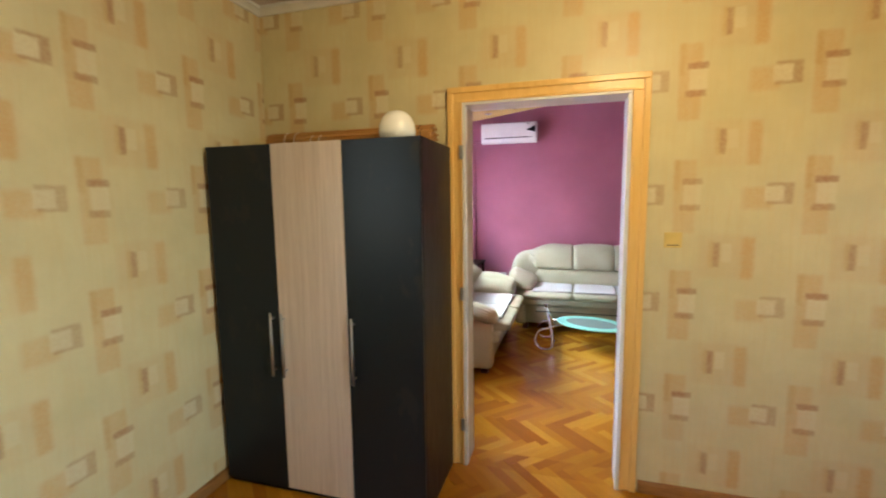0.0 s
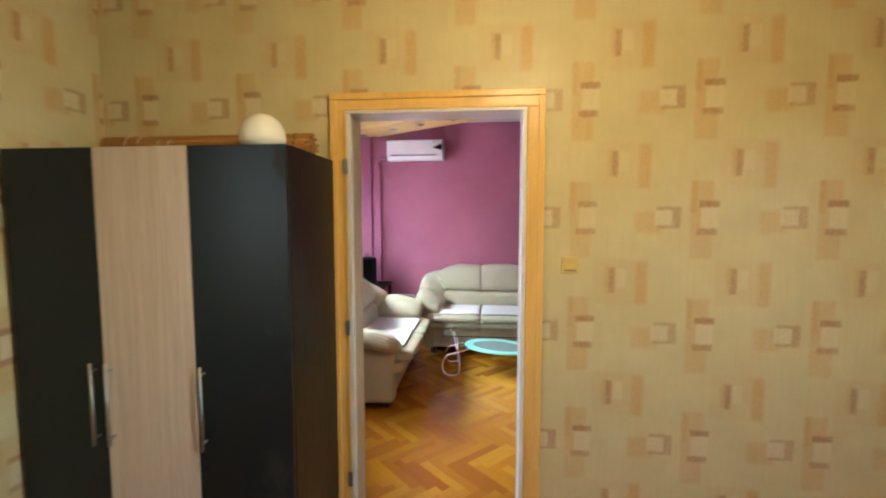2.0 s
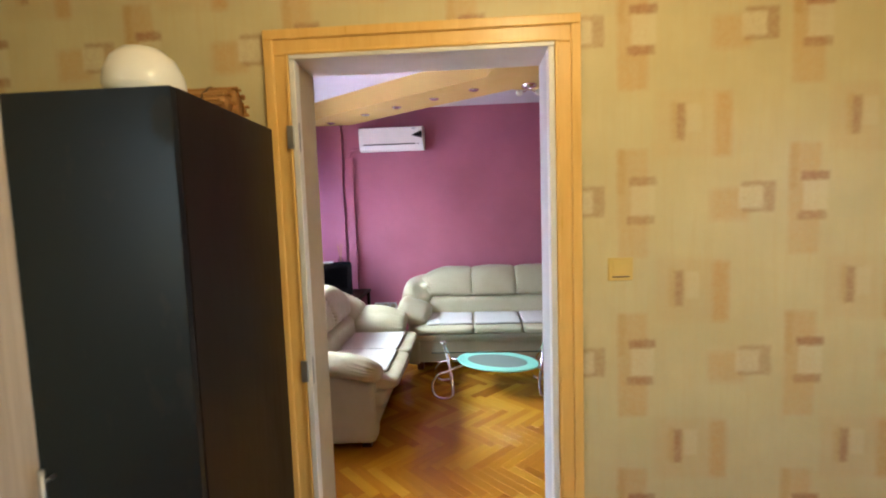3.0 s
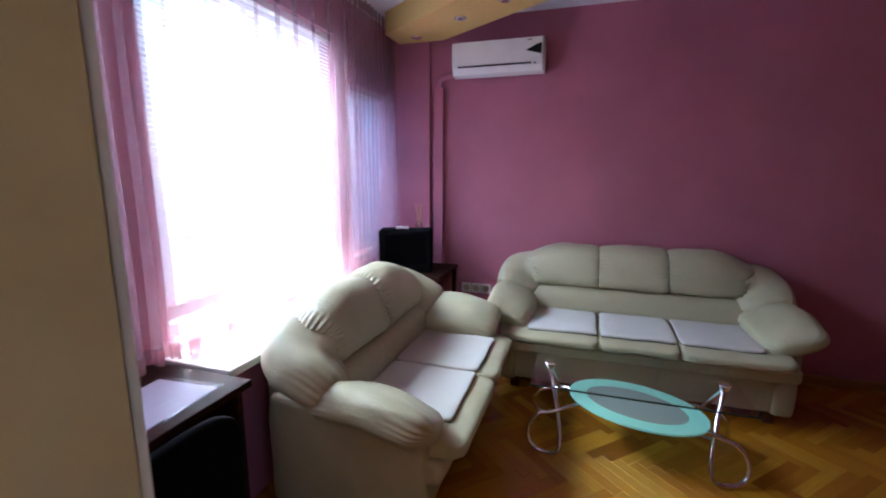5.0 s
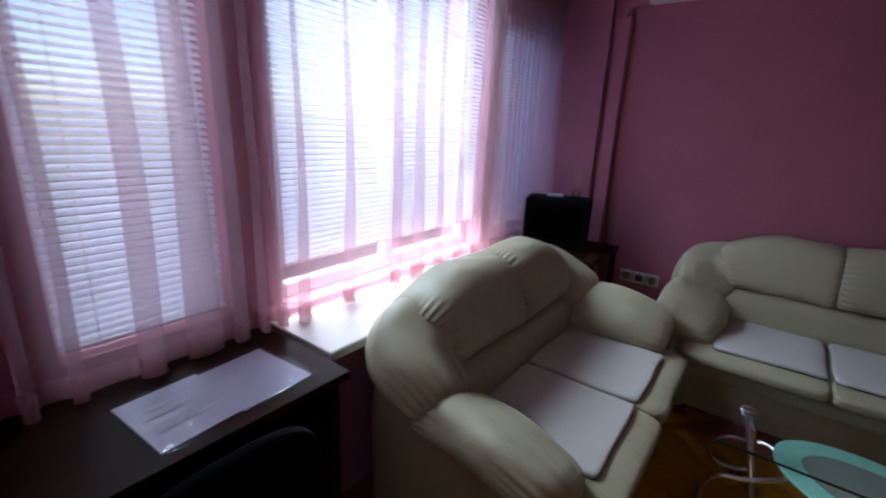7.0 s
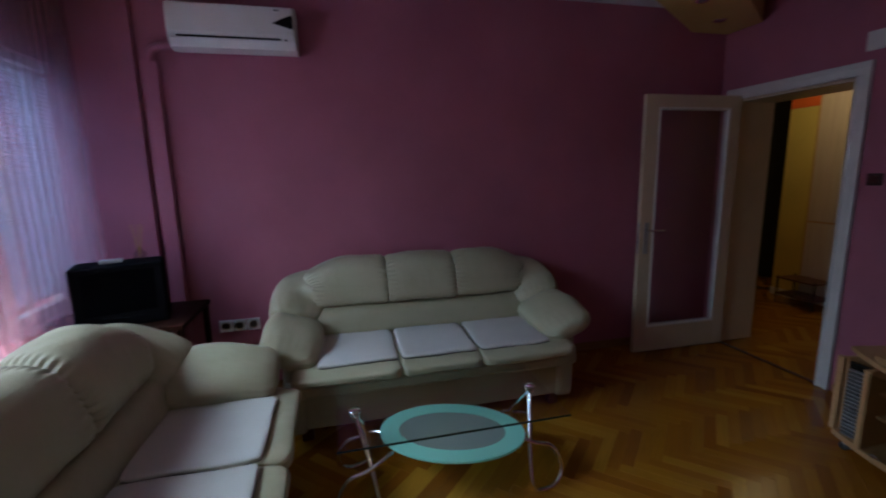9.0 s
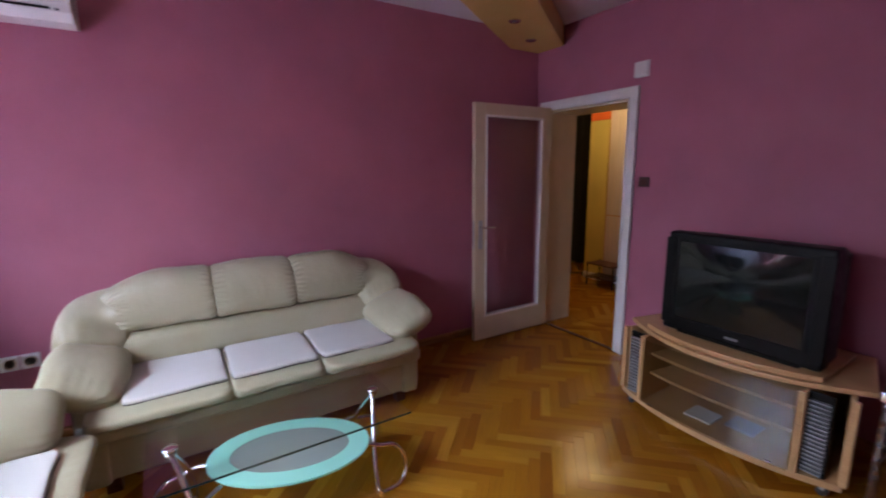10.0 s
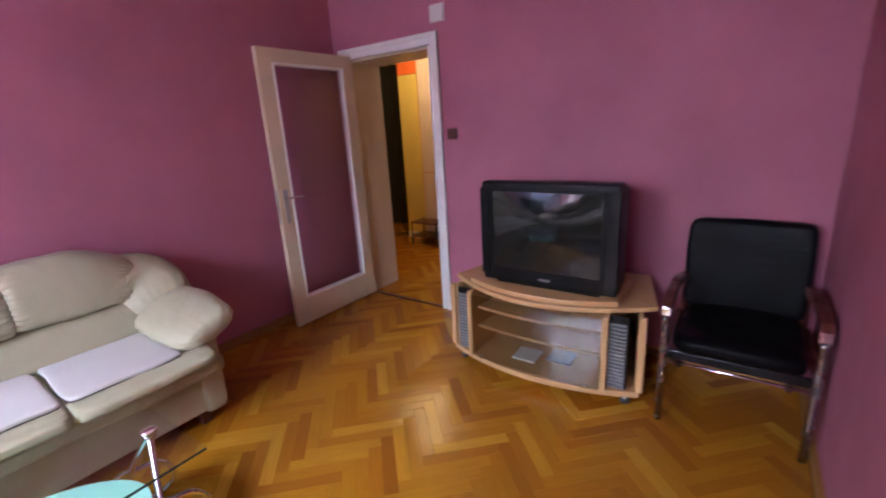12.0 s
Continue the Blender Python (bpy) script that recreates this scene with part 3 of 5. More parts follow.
# doorway between bedroom and living room: ochre casing, white inner edge, beige lining
casing("door_frame_1", "ochre painted stepped wooden door casing on papered wall", OCHRE, "y", AY1, -1, DOOR_A[0], DOOR_A[1], DOOR_A[3], 0.078, 0)
casing("door_frame_2", "white painted door casing on the purple wall", WHITE, "y", BY0, 1, DOOR_A[0], DOOR_A[1], DOOR_A[3], 0.075, 0)
lining = thing("door_lining", "worn beige lining of the doorway with white painted edge", "door frame", kind="structure")
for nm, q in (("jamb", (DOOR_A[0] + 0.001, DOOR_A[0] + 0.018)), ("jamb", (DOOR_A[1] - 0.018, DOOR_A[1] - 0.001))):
    # the right jamb is white paint with its shade in the base colour
    part(nm, box(*q, AY1 + 0.014, BY0, 0, 1.972, 0.002), BEIGE if q[0] < 0 else SHADEDWHITE, lining)
    part("rebate", box(q[0], q[1] + (0.002 if q[0] < 0 else 0), AY1 - 0.025, AY1 + 0.012, 0, 1.973, 0.003) if q[0] < 0 else box(q[0] - 0.002, q[1], AY1 - 0.025, AY1 + 0.012, 0, 1.973, 0.003), WHITE, lining, "chipped white painted edge")
part("head", box(DOOR_A[0] + 0.001, DOOR_A[1] - 0.001, AY1 - 0.025, BY0 + 0.004, 1.974, 1.987, 0.002), WHITE, lining)
for z in (1.737, 0.986, 0.241):
    part("hinge", tube([(-0.112, AY1 - 0.014, z - 0.045), (-0.112, AY1 - 0.014, z + 0.045)], 0.009, 8, box(-0.14, -0.118, AY1 - 0.031, AY1 - 0.022, z - 0.035, z + 0.035, 0.002)), STEEL, lining, "small steel hinge")

# doorway to the hall
casing("door_frame_3", "white painted stepped door casing on the purple wall", WHITE, "x", BX1, -1, DOOR_B[0], DOOR_B[1], DOOR_B[3], 0.078, 0)
lining = thing("door_lining", "cream panelled lining of the deep hall doorway", "door frame", kind="structure")
part("jamb", box(BX1 + 0.002, BX1 + 0.35, DOOR_B[1] - 0.02, DOOR_B[1], 0, DOOR_B[3], 0.002), CREAM, lining)
part("jamb", box(BX1 + 0.002, BX1 + 0.35, DOOR_B[0], DOOR_B[0] + 0.02, 0, DOOR_B[3], 0.002), WHITE, lining)
part("head", box(BX1 + 0.002, BX1 + 0.35, DOOR_B[0] + 0.02, DOOR_B[1] - 0.02, DOOR_B[3] - 0.02, DOOR_B[3], 0.002), CREAM, lining)
part("threshold", box(BX1 - 0.01, BX1 + 0.02, DOOR_B[0] + 0.02, DOOR_B[1] - 0.02, 0.003, 0.010, 0.003), MAHOGANY, lining, "thin dark threshold strip")

# open glazed door leaf, hinged at the far side, standing square to the wall
leaf = thing("door_1", "cream wooden door with a tall frosted glass panel, standing open", "door", pose(BX1 - 0.006, 6.255, 0.012, 0, 0, 179.0), kind="structure")
LW, LH, LT = 0.835, 1.975, 0.04
for nm, q in (("stile", (0, 0.105, 0, LH)), ("stile", (LW - 0.105, LW, 0, LH)), ("rail", (0.105, LW - 0.105, 0, 0.20)), ("rail", (0.105, LW - 0.105, LH - 0.09, LH))):
    part(nm, box(q[0], q[1], 0, LT, q[2], q[3], 0.002), CREAM, leaf)
for nm, q in (("bead", (0.105, 0.122, 0.20, LH - 0.09)), ("bead", (LW - 0.122, LW - 0.105, 0.20, LH - 0.09)), ("bead", (0.122, LW - 0.122, 0.20, 0.217)), ("bead", (0.122, LW - 0.122, LH - 0.107, LH - 0.09))):
    part(nm, box(q[0], q[1], -0.006, LT + 0.006, q[2], q[3], 0.003), WHITE, leaf, "white glazing bead")
part("pane", box(0.121, LW - 0.121, 0.016, 0.023, 0.216, LH - 0.106), DOORGLASS, leaf, "dull frosted glass pane")
for side in (-1, 1):
    y = -0.006 if side < 0 else LT + 0.006
    plate = part("lock_plate", box(LW - 0.075, LW - 0.035, min(y, y - side * 0.006), max(y, y - side * 0.006), 0.80, 1.04, 0.003), STEEL, leaf, "worn steel lock plate")
    part("handle", tube(smooth_path([(LW - 0.055, y, 0.985), (LW - 0.055, y + side * 0.045, 0.985), (LW - 0.075, y + side * 0.055, 0.985), (LW - 0.165, y + side * 0.055, 0.98)], 5), 0.008, 8), CHROME, plate, "chrome lever handle", True)
part("edge_lock", box(LW - 0.001, LW + 0.002, 0.008, 0.032, 0.80, 1.04, 0.001), STEEL, leaf)

# ---- hall beyond the door ----
HX0, HX1, HY0, HY1 = BX1 + 0.35, 6.4, 4.6, 8.6
wall("wall_hall_east", "warm yellow painted hall wall", HALL, "x", HX1, 0.15, HY0, HY1, 0, CEIL_B)
wall("wall_hall_south", "warm yellow painted hall wall", HALL, "y", HY0 - 0.15, 0.15, HX0, HX1 + 0.15, 0, CEIL_B)
wall("wall_hall_north", "warm yellow painted hall wall", HALL, "y", HY1, 0.15, HX0 - 0.35, HX1 + 0.15, 0, CEIL_B)
wall("wall_hall_west", "warm yellow painted hall wall", HALL, "x", HX0 - 0.15, 0.15, BY1 + 0.2, HY1, 0, CEIL_B)
solid("ceiling_hall", box(HX0, HX1 + 0.15, HY0 - 0.15, HY1 + 0.15, CEIL_B, CEIL_B + 0.15), CEILING, "white painted hall ceiling", "ceiling", kind="structure")
solid("pillar", box(5.04, 5.30, 6.99, 7.28, 0, 2.06, 0.004), HALL, "yellow painted projecting wall end in the hall", "wall", kind="structure")
solid("pillar_top", box(5.04, 5.30, 6.99, 7.28, 2.064, CEIL_B, 0.004), ORANGE, "orange painted top of the wall end", "wall", kind="structure")
solid("pillar_base", box(5.022, 5.036, 6.99, 7.28, 0, 0.08, 0.003), WHITE, "white skirting round the wall end", "trim", kind="structure")
closet = thing("hall_closet", "tall pale wooden closet with a dark gap line", "cabinet")
part("body", box(5.04, 5.60, 6.30, 6.985, 0.05, 2.45, 0.004), BEECH, closet)
part("plinth", box(5.06, 5.60, 6.32, 6.98, 0.0, 0.05), WHITE, closet)
part("door", box(5.02, 5.038, 6.31, 6.955, 0.88, 2.44, 0.003), ASH, closet)
part("door", box(5.02, 5.038, 6.31, 6.955, 0.06, 0.86, 0.003), ASH, closet)
curtain_dark = bmesh.new()
ring = [[curtain_dark.verts.new((5.62 + 0.05 * math.sin(i * 1.1) + d, 7.40 + 0.03 * i, z)) for i in range(40)] for d in (0, 0.01) for z in (0.02, 2.3)]
for a, b in ((0, 1), (2, 3), (0, 2), (1, 3)):
    for i in range(39):
        curtain_dark.faces.new((ring[a][i], ring[a][i + 1], ring[b][i + 1], ring[b][i]))
solid("dark_curtain", curtain_dark, SHADOWGAP, "dark hanging coat curtain at the end of the hall", "curtain")
rack = thing("shoe_rack", "low dark two-tier shoe rack on the hall floor", "shoe rack")
for x in (4.74, 4.98):
    for y in (6.60, 6.98):
        part("post", tube([(x, y, 0.0), (x, y, 0.30)], 0.008, 8), PLASTIC, rack)
for z in (0.10, 0.27):
    part("shelf", box(4.73, 4.99, 6.59, 6.99, z, z + 0.016, 0.003), MAHOGANY, rack)
hall_lamp = thing("ceiling_lamp", "round opal hall ceiling lamp", "lamp")
part("shade", lathe([(0.02, CEIL_B - 0.12), (0.11, CEIL_B - 0.10), (0.15, CEIL_B - 0.05), (0.15, CEIL_B - 0.02), (0.05, CEIL_B - 0.001)], 24, None, pose(4.45, 6.65, 0)), OPAL, hall_lamp, "", True)

# ---- dropped ceiling bands with spots ----
HUB = Vector((1.00, 4.93))


def band(name, pts, half):
    P = smooth_path([(*p, 0) for p in pts], 6)
    left, right = [], []
    for i, p in enumerate(P):
        d = (P[min(i + 1, len(P) - 1)] - P[max(i - 1, 0)]).normalized()
        n = Vector((-d.y, d.x, 0)) * half
        left.append((p + n).to_2d()), right.append((p - n).to_2d())
    return [tuple(v) for v in left + right[::-1]]


def keep_inside(poly, x0, x1, y0, y1):
    """Cut a flat outline to a rectangle."""
    for k, lim, sgn in ((0, x0, 1), (0, x1, -1), (1, y0, 1), (1, y1, -1)):
        out = []
        for i, p in enumerate(poly):
            q = poly[i - 1]
            a, b = (p[k] - lim) * sgn, (q[k] - lim) * sgn
            if (a >= 0) != (b >= 0):
                t = b / (b - a)
                out.append((q[0] + (p[0] - q[0]) * t, q[1] + (p[1] - q[1]) * t))
            if a >= 0:
                out.append(p)
        poly = out
        if len(poly) < 3:
            return []
    return poly


SPOTS_L = ((-0.961, 6.232), (-0.527, 5.927), (-0.184, 5.697), (0.175, 5.469), (0.511, 5.249))
SPOTS_R = ((2.875, 6.133), (2.455, 5.850), (2.03, 5.56), (1.62, 5.29))
outline_l = keep_inside(band("l", [(-1.5, 6.62), (-0.961, 6.232), (-0.184, 5.697), (0.511, 5.249), (1.0, 4.93)], 0.215), -1.165, 9, 0, BY1 - 0.047)
outline_r = keep_inside(band("r", [(3.5, 6.56), (2.875, 6.133), (2.03, 5.56), (1.62, 5.29), (1.0, 4.93)], 0.215), -9, BX1 - 0.002, 0, BY1 - 0.002)
solid("ceiling_band_west", extrude(outline_l, BEAM, CEIL_B - 0.001, 0.004), YELLOW, "yellow dropped ceiling band with recessed spots", "ceiling", kind="structure")
solid("ceiling_band_east", extrude(outline_r, BEAM + 0.003, CEIL_B - 0.001, 0.004), YELLOW, "yellow dropped ceiling band with recessed spots", "ceiling", kind="structure")
solid("ceiling_hub", lathe([(0.40, BEAM - 0.004), (0.40, CEIL_B - 0.001)], 48, None, pose(HUB.x, HUB.y, 0)), YELLOW, "yellow round dropped ceiling centre", "ceiling", kind="structure")


def spot(x, y):
    ob = thing("ceiling_spot", "small round chrome recessed ceiling spot, switched off", "spotlight", pose(x, y, BEAM), "spots in the ceiling bands")
    part("ring", lathe([(0.024, -0.004), (0.034, -0.010), (0.042, -0.006), (0.044, 0.0), (0.024, 0.002)], 20), CHROME, ob, "", True)
    part("lens", lathe([(0.023, -0.003), (0.012, -0.006), (0.001, -0.007)], 16), SPOTGLASS, ob, "dark glass lens", True)
    return ob


first = spot(*SPOTS_L[0])
for p in (*SPOTS_L[1:], *SPOTS_R):
    copy_thing(first, pose(*p, BEAM))
fitting = thing("ceiling_spotlight", "chrome ceiling fitting with two small white bulbs", "lamp", pose(HUB.x - 0.06, HUB.y + 0.24, BEAM - 0.004))
part("base", lathe([(0.055, -0.02), (0.06, -0.004), (0.06, 0.0)], 24), CHROME, fitting, "", True)
for s in (-1, 1):
    arm = part("arm", tube(smooth_path([(0, 0, -0.018), (s * 0.03, 0, -0.05), (s * 0.055, 0, -0.055)], 5), 0.006, 8), CHROME, fitting, "", True)
    part("bulb", cushion((s * 0.075, 0, -0.062), (0.026, 0.026, 0.026), (2, 2, 2), n=5), OPAL, arm, "round white bulb", True)

# ---- living room: windows, blinds, curtain ----
for i, (y0, y1) in enumerate(WIN_B):
    w = thing("window_%d" % (i + 1), "white framed window with closed blinds and strong daylight", "window", kind="structure")
    F, X, SILL, HEAD = 0.055, BX0 - 0.14, SILLS[i], HEADS[i]
    mids = [y0 + (y1 - y0) * k / 2 for k in range(3)] if y1 - y0 > 1 else [y0, y1]
    for nm, q in (("sill_rail", (y0, y1, SILL, SILL + F)), ("head_rail", (y0, y1, HEAD - F, HEAD))):
        part(nm, box(X - 0.03, X + 0.03, *q, 0.004), WHITE, w)
    for y in mids:
        c = min(max(y, y0 + F / 2), y1 - F / 2)
        part("mullion", box(X - 0.028, X + 0.028, c - F / 2, c + F / 2, SILL + F, HEAD - F, 0.004), WHITE, w)
    for a, b in zip(mids, mids[1:]):
        pane = part("pane", box(X - 0.004, X + 0.004, a + F * 0.6, b - F * 0.6, SILL + F, HEAD - F), PANE, w)
        pane.visible_shadow = False
    bl = thing("venetian_blind", "white aluminium venetian blind, lowered with tilted slats", "blind", group="blinds in the windows")
    bx, low = BX0 - 0.045, (0.80, 0.895, 0.865)[i]
    part("head_box", box(bx - 0.02, bx + 0.02, y0 + 0.01, y1 - 0.01, HEAD - 0.045, HEAD - 0.005, 0.003), WHITE, bl)
    part("bottom_bar", box(bx - 0.013, bx + 0.013, y0 + 0.012, y1 - 0.012, low - 0.012, low, 0.003), WHITE, bl)
    sm = bmesh.new()
    prof = [(-0.0125, -0.0012), (-0.006, 0.0008), (0.0, 0.0014), (0.006, 0.0008), (0.0125, -0.0012)]
    rows = [[sm.verts.new((x, y, z)) for x, z in prof] for y in (-(y1 - y0) / 2 + 0.014, (y1 - y0) / 2 - 0.014)]
    for k in range(4):
        sm.faces.new((rows[0][k], rows[0][k + 1], rows[1][k + 1], rows[1][k]))
    me = finish("slat", sm, SLAT, True)
    n = int((HEAD - 0.05 - low) / 0.0225)
    for k in range(n):
        s = new("slat", me)
        s.matrix_world = pose(bx, (y0 + y1) / 2, low + 0.012 + 0.0225 * k, 0, (36, 45, 45)[i] + 1.6 * math.sin(k * 2.1), 0)
        s.parent = bl
    for y in (y0 + 0.10, y1 - 0.10) if y1 - y0 < 1 else (y0 + 0.10, (y0 + y1) / 2, y1 - 0.10):
        part("cord", tube([(bx + 0.016, y, low), (bx + 0.016, y, HEAD - 0.03)], 0.0012, 5), CORD, bl)

solid("window_sill", box(BX0 + 0.001, -0.93, 4.135, BY1 - 0.05, 0.665, 0.70, 0.006), WHITE, "deep white window sill board behind the loveseat", "window sill", kind="structure")
solid("sill_wall", box(BX0 + 0.001, -1.02, 4.15, BY1 - 0.05, 0.0, 0.665), PURPLE, "purple boxed wall under the window sill", "wall", kind="structure")


def fold(y):
    """How far the curtain stands out at y, and how it is gathered near the posts."""
    g = math.exp(-((y - 4.12) / 0.12) ** 2) + math.exp(-((y - 5.66) / 0.11) ** 2) + 0.7 * math.exp(-((y - 6.36) / 0.10) ** 2) + 0.8 * math.exp(-((y - 3.42) / 0.14) ** 2)
    return g + 1.1 * math.exp(-((y - 6.02) / 0.30) ** 2)


cu = bmesh.new()
NY, NZ = 1500, 24
Y0, Y1, ZT, ZB = BY0 + 0.02, BY1 - 0.055, 2.637, 0.705
s, ph, grid = Y0, 0.0, []
cols = []
for i in range(NY + 1):
    y = Y0 + (Y1 - Y0) * i / NY
    g = fold(y)
    ph += (Y1 - Y0) / NY * (31 + 64 * g + 12 * math.sin(y * 5.3) + 8 * math.sin(y * 13 + 1))
    cols.append((y, ph, g))
for j in range(NZ + 1):
    t = j / NZ
    z = ZT + (ZB - ZT) * t
    row = []
    for y, ph, g in cols:
        amp = (0.016 + 0.016 * g) * (0.55 + 0.8 * t) + 0.012 * noise.noise(Vector((y * 4, z * 0.7, 3)))
        wob = ph + 0.6 * noise.noise(Vector((y * 3, z * 1.2, 0)))
        wide = 0.064 / (1 + 1.3 * g) * (0.7 + 0.45 * t) * (1.0 + 0.9 * noise.noise(Vector((y * 3.1, z * 0.4, 11))))
        x = -1.215 + amp * math.sin(wob) + 0.022 * noise.noise(Vector((y * 2.2, z * 0.9, 7)))
        drop = 0.012 * noise.noise(Vector((y * 5, 0, 1))) * t
        row.append(cu.verts.new((x, min(max(y + wide * math.cos(wob), Y0), Y1), z + drop)))
    grid.append(row)
for a, b in zip(grid, grid[1:]):
    for i in range(NY):
        cu.faces.new((a[i], a[i + 1], b[i + 1], b[i]))
sheer = thing("sheer_curtain", "sheer pink voile curtain in soft folds before the windows", "curtain")
hem = bmesh.new()
hr = [[hem.verts.new(v.co + Vector((0.002, 0, dz))) for v in grid[-1]] for dz in (0.002, 0.065)]
for i in range(NY):
    hem.faces.new((hr[0][i], hr[0][i + 1], hr[1][i + 1], hr[1][i]))
part("cloth", cu, SHEER, sheer, "", True)
part("hem", hem, HEM, sheer, "darker doubled hem", True)
part("rail", box(-1.285, -1.262, Y0, Y1, 2.610, 2.637, 0.004), WHITE, sheer, "white curtain rail")

# ---- sofas ----


def sofa(name, label, n, w, m):
    """A padded leather sofa with n seats of width w. Local: x along it, y from the front edge of the seat pads to the back."""
    ob = thing(name, label, "sofa", m)
    half = n * w / 2
    arm = half + 0.17
    part("base", box(-arm + 0.01, arm - 0.01, 0.085, 0.74, 0.080, 0.305, 0.012, seg=3), LEATHER, ob)
    part("front_band", cushion((0, 0.36, 0.338), (arm - 0.012, 0.370, 0.050), (40, 5, 5), lambda p: (p.x, p.y + 0.006 * math.sin(p.x * 9) * (p.y < -0.2), p.z), 0.0, 26, None, 0.0, 0.03), LEATHER, ob, "", True)
    part("rear_shell", cushion((0, 0.72, 0.46), (arm - 0.03, 0.075, 0.38), (10, 4, 8), lambda p: (p.x, p.y, p.z - 0.20 * max(0, abs(p.x) / arm - 0.55) * (p.z > 0)), n=20), LEATHER, ob, "", True)
    for s in (-1, 1):
        for y in (0.14, 0.68):
            part("foot", box(s * (arm - 0.10) - 0.03, s * (arm - 0.10) + 0.03, y - 0.03, y + 0.03, 0.0, 0.078, 0.004), MAHOGANY, ob, "dark wooden foot")
    for k in range(n):
        x = -half + w * (k + 0.5)
        wide = w / 2 + (0.06 if (k in (0, n - 1) and n > 1) else 0.0)
        sx = x + (0.06 if k == n - 1 else -0.06 if k == 0 else 0)
        # seat cushion with a round front edge, wider at the ends of the row
        part("seat_cushion", cushion((sx, 0.235, 0.421), (wide - 0.001, 0.320, 0.040), (16, 3.6, 3.6), None, 0.015, 26, None, k, 0.10), LEATHER, ob, "", True)
        pad = part("seat_pad", cushion((x, 0.235, 0.468), (w / 2 - 0.010, 0.226, 0.010), (18, 18, 4), n=14, seed=k + 5), PAD, ob, "white cloth seat pad", True)
        part("pad_binding", cushion((x, 0.235, 0.459), (w / 2 - 0.009, 0.227, 0.0035), (18, 18, 6), n=10, seed=k + 5), SHADOWGAP, pad, "dark underside of the pad", True)
    part("lumbar_roll", cushion((0, 0.560, 0.535), (half + 0.03, 0.105, 0.102), (16, 3, 3), lambda p: (p.x, p.y + 0.15 * p.z, p.z), 0.01, 28, None, 0.0, 0.03), LEATHER, ob, "", True)
    top = 0.915
    for k in range(n):
        x = -half + w * (k + 0.5)
        left, right = k == 0, k == n - 1

        def lean(p, left=left, right=right):
            q, up = p.x / (w / 2), max(0.0, p.z / 0.14)
            out = max(0.0, -q) * left + max(0.0, q) * right
            dz = (0.018 * (1 - q * q) - 0.095 * out ** 1.8) * up
            dx = 0.075 * out * (up + 0.2) * (1 if right and q > 0 else -1)
            return p.x + dx, p.y + 0.35 * (p.z + 0.14) + 0.015 * out, p.z + dz
        part("back_cushion", cushion((x, 0.565, 0.775), (w / 2 + 0.001, 0.120, 0.142), (13, 3.0, 3.1), lean, 0.045, 52, None, k * 2.1, 0.12), LEATHER, ob, "", True)
    for s in (-1, 1):
        # wing that runs from the back down to the arm, then the plump arm itself and its side panel
        part("wing", sausage([(s * (half - 0.085), 0.640, 0.715), (s * (half + 0.040), 0.640, 0.725), (s * (half + 0.110), 0.575, 0.668), (s * (half + 0.115), 0.44, 0.56)], [(0.075, 0.080), (0.150, 0.105), (0.168, 0.100), (0.160, 0.080)], gather=0.012, seed=s, tilt=-s * radians(24), blunt=0.1), LEATHER, ob, "", True)
        part("arm", sausage([(s * (half + 0.110), 0.50, 0.545), (s * (half + 0.118), 0.36, 0.557), (s * (half + 0.128), 0.20, 0.545), (s * (half + 0.145), 0.02, 0.505)], [(0.150, 0.070), (0.163, 0.080), (0.163, 0.076), (0.150, 0.060)], gather=0.013, seed=s + 2, tilt=-s * radians(24), blunt=0.45), LEATHER, ob, "", True)
        part("side_panel", cushion((s * (half + 0.12), 0.40, 0.31), (0.055, 0.345, 0.25), (6, 14, 12), n=14, seed=s), LEATHER, ob, "", True)
    return ob


sofa("sofa", "cream leather three-seat sofa with white seat pads against the purple wall", 3, 0.45, pose(0.69, 5.61, 0))
sofa("loveseat", "cream leather two-seat sofa with white seat pads under the window", 2, 0.475, pose(-0.125, 4.895, 0, 0, 0, 90))

# ---- coffee table ----
ct = thing("coffee_table", "oval teal glass coffee table on curled chrome legs", "coffee table", pose(0.62, 5.23, 0))
part("top_pane", box(-0.50, 0.49, -0.27, 0.27, 0.405, 0.413), TABLEGLASS, ct, "clear glass upper pane")


EDGE = plain("glass_edge", (0.015, 0.03, 0.026), 0.15)
for q in ((-0.50, 0.49, -0.273, -0.270),):
    part("pane_edge", box(*q, 0.405, 0.413), EDGE, ct, "dark green polished glass edge")


def oval(a, b, turn, n=56):
    return [(a * math.cos(t) * math.cos(turn) - b * math.sin(t) * math.sin(turn), a * math.cos(t) * math.sin(turn) + b * math.sin(t) * math.cos(turn)) for t in (2 * math.pi * k / n for k in range(n))]


TURN_T = radians(-20)
rim = bmesh.new()
loops = [[rim.verts.new((x + 0.025, y + 0.01, z)) for x, y in oval(a, b, TURN_T)] for a, b, z in ((0.345, 0.235, 0.236), (0.345, 0.235, 0.246), (0.255, 0.155, 0.246), (0.255, 0.155, 0.236))]
for k in range(4):
    A, B = loops[k], loops[(k + 1) % 4]
    for i in range(56):
        rim.faces.new((A[i], A[(i + 1) % 56], B[(i + 1) % 56], B[i]))
part("rim", rim, TEAL, ct, "frosted teal rim of the oval shelf")
part("oval_shelf", extrude([(x + 0.025, y + 0.01) for x, y in oval(0.254, 0.154, TURN_T)], 0.237, 0.245), SMOKED, ct, "greyish clear middle of the oval shelf")
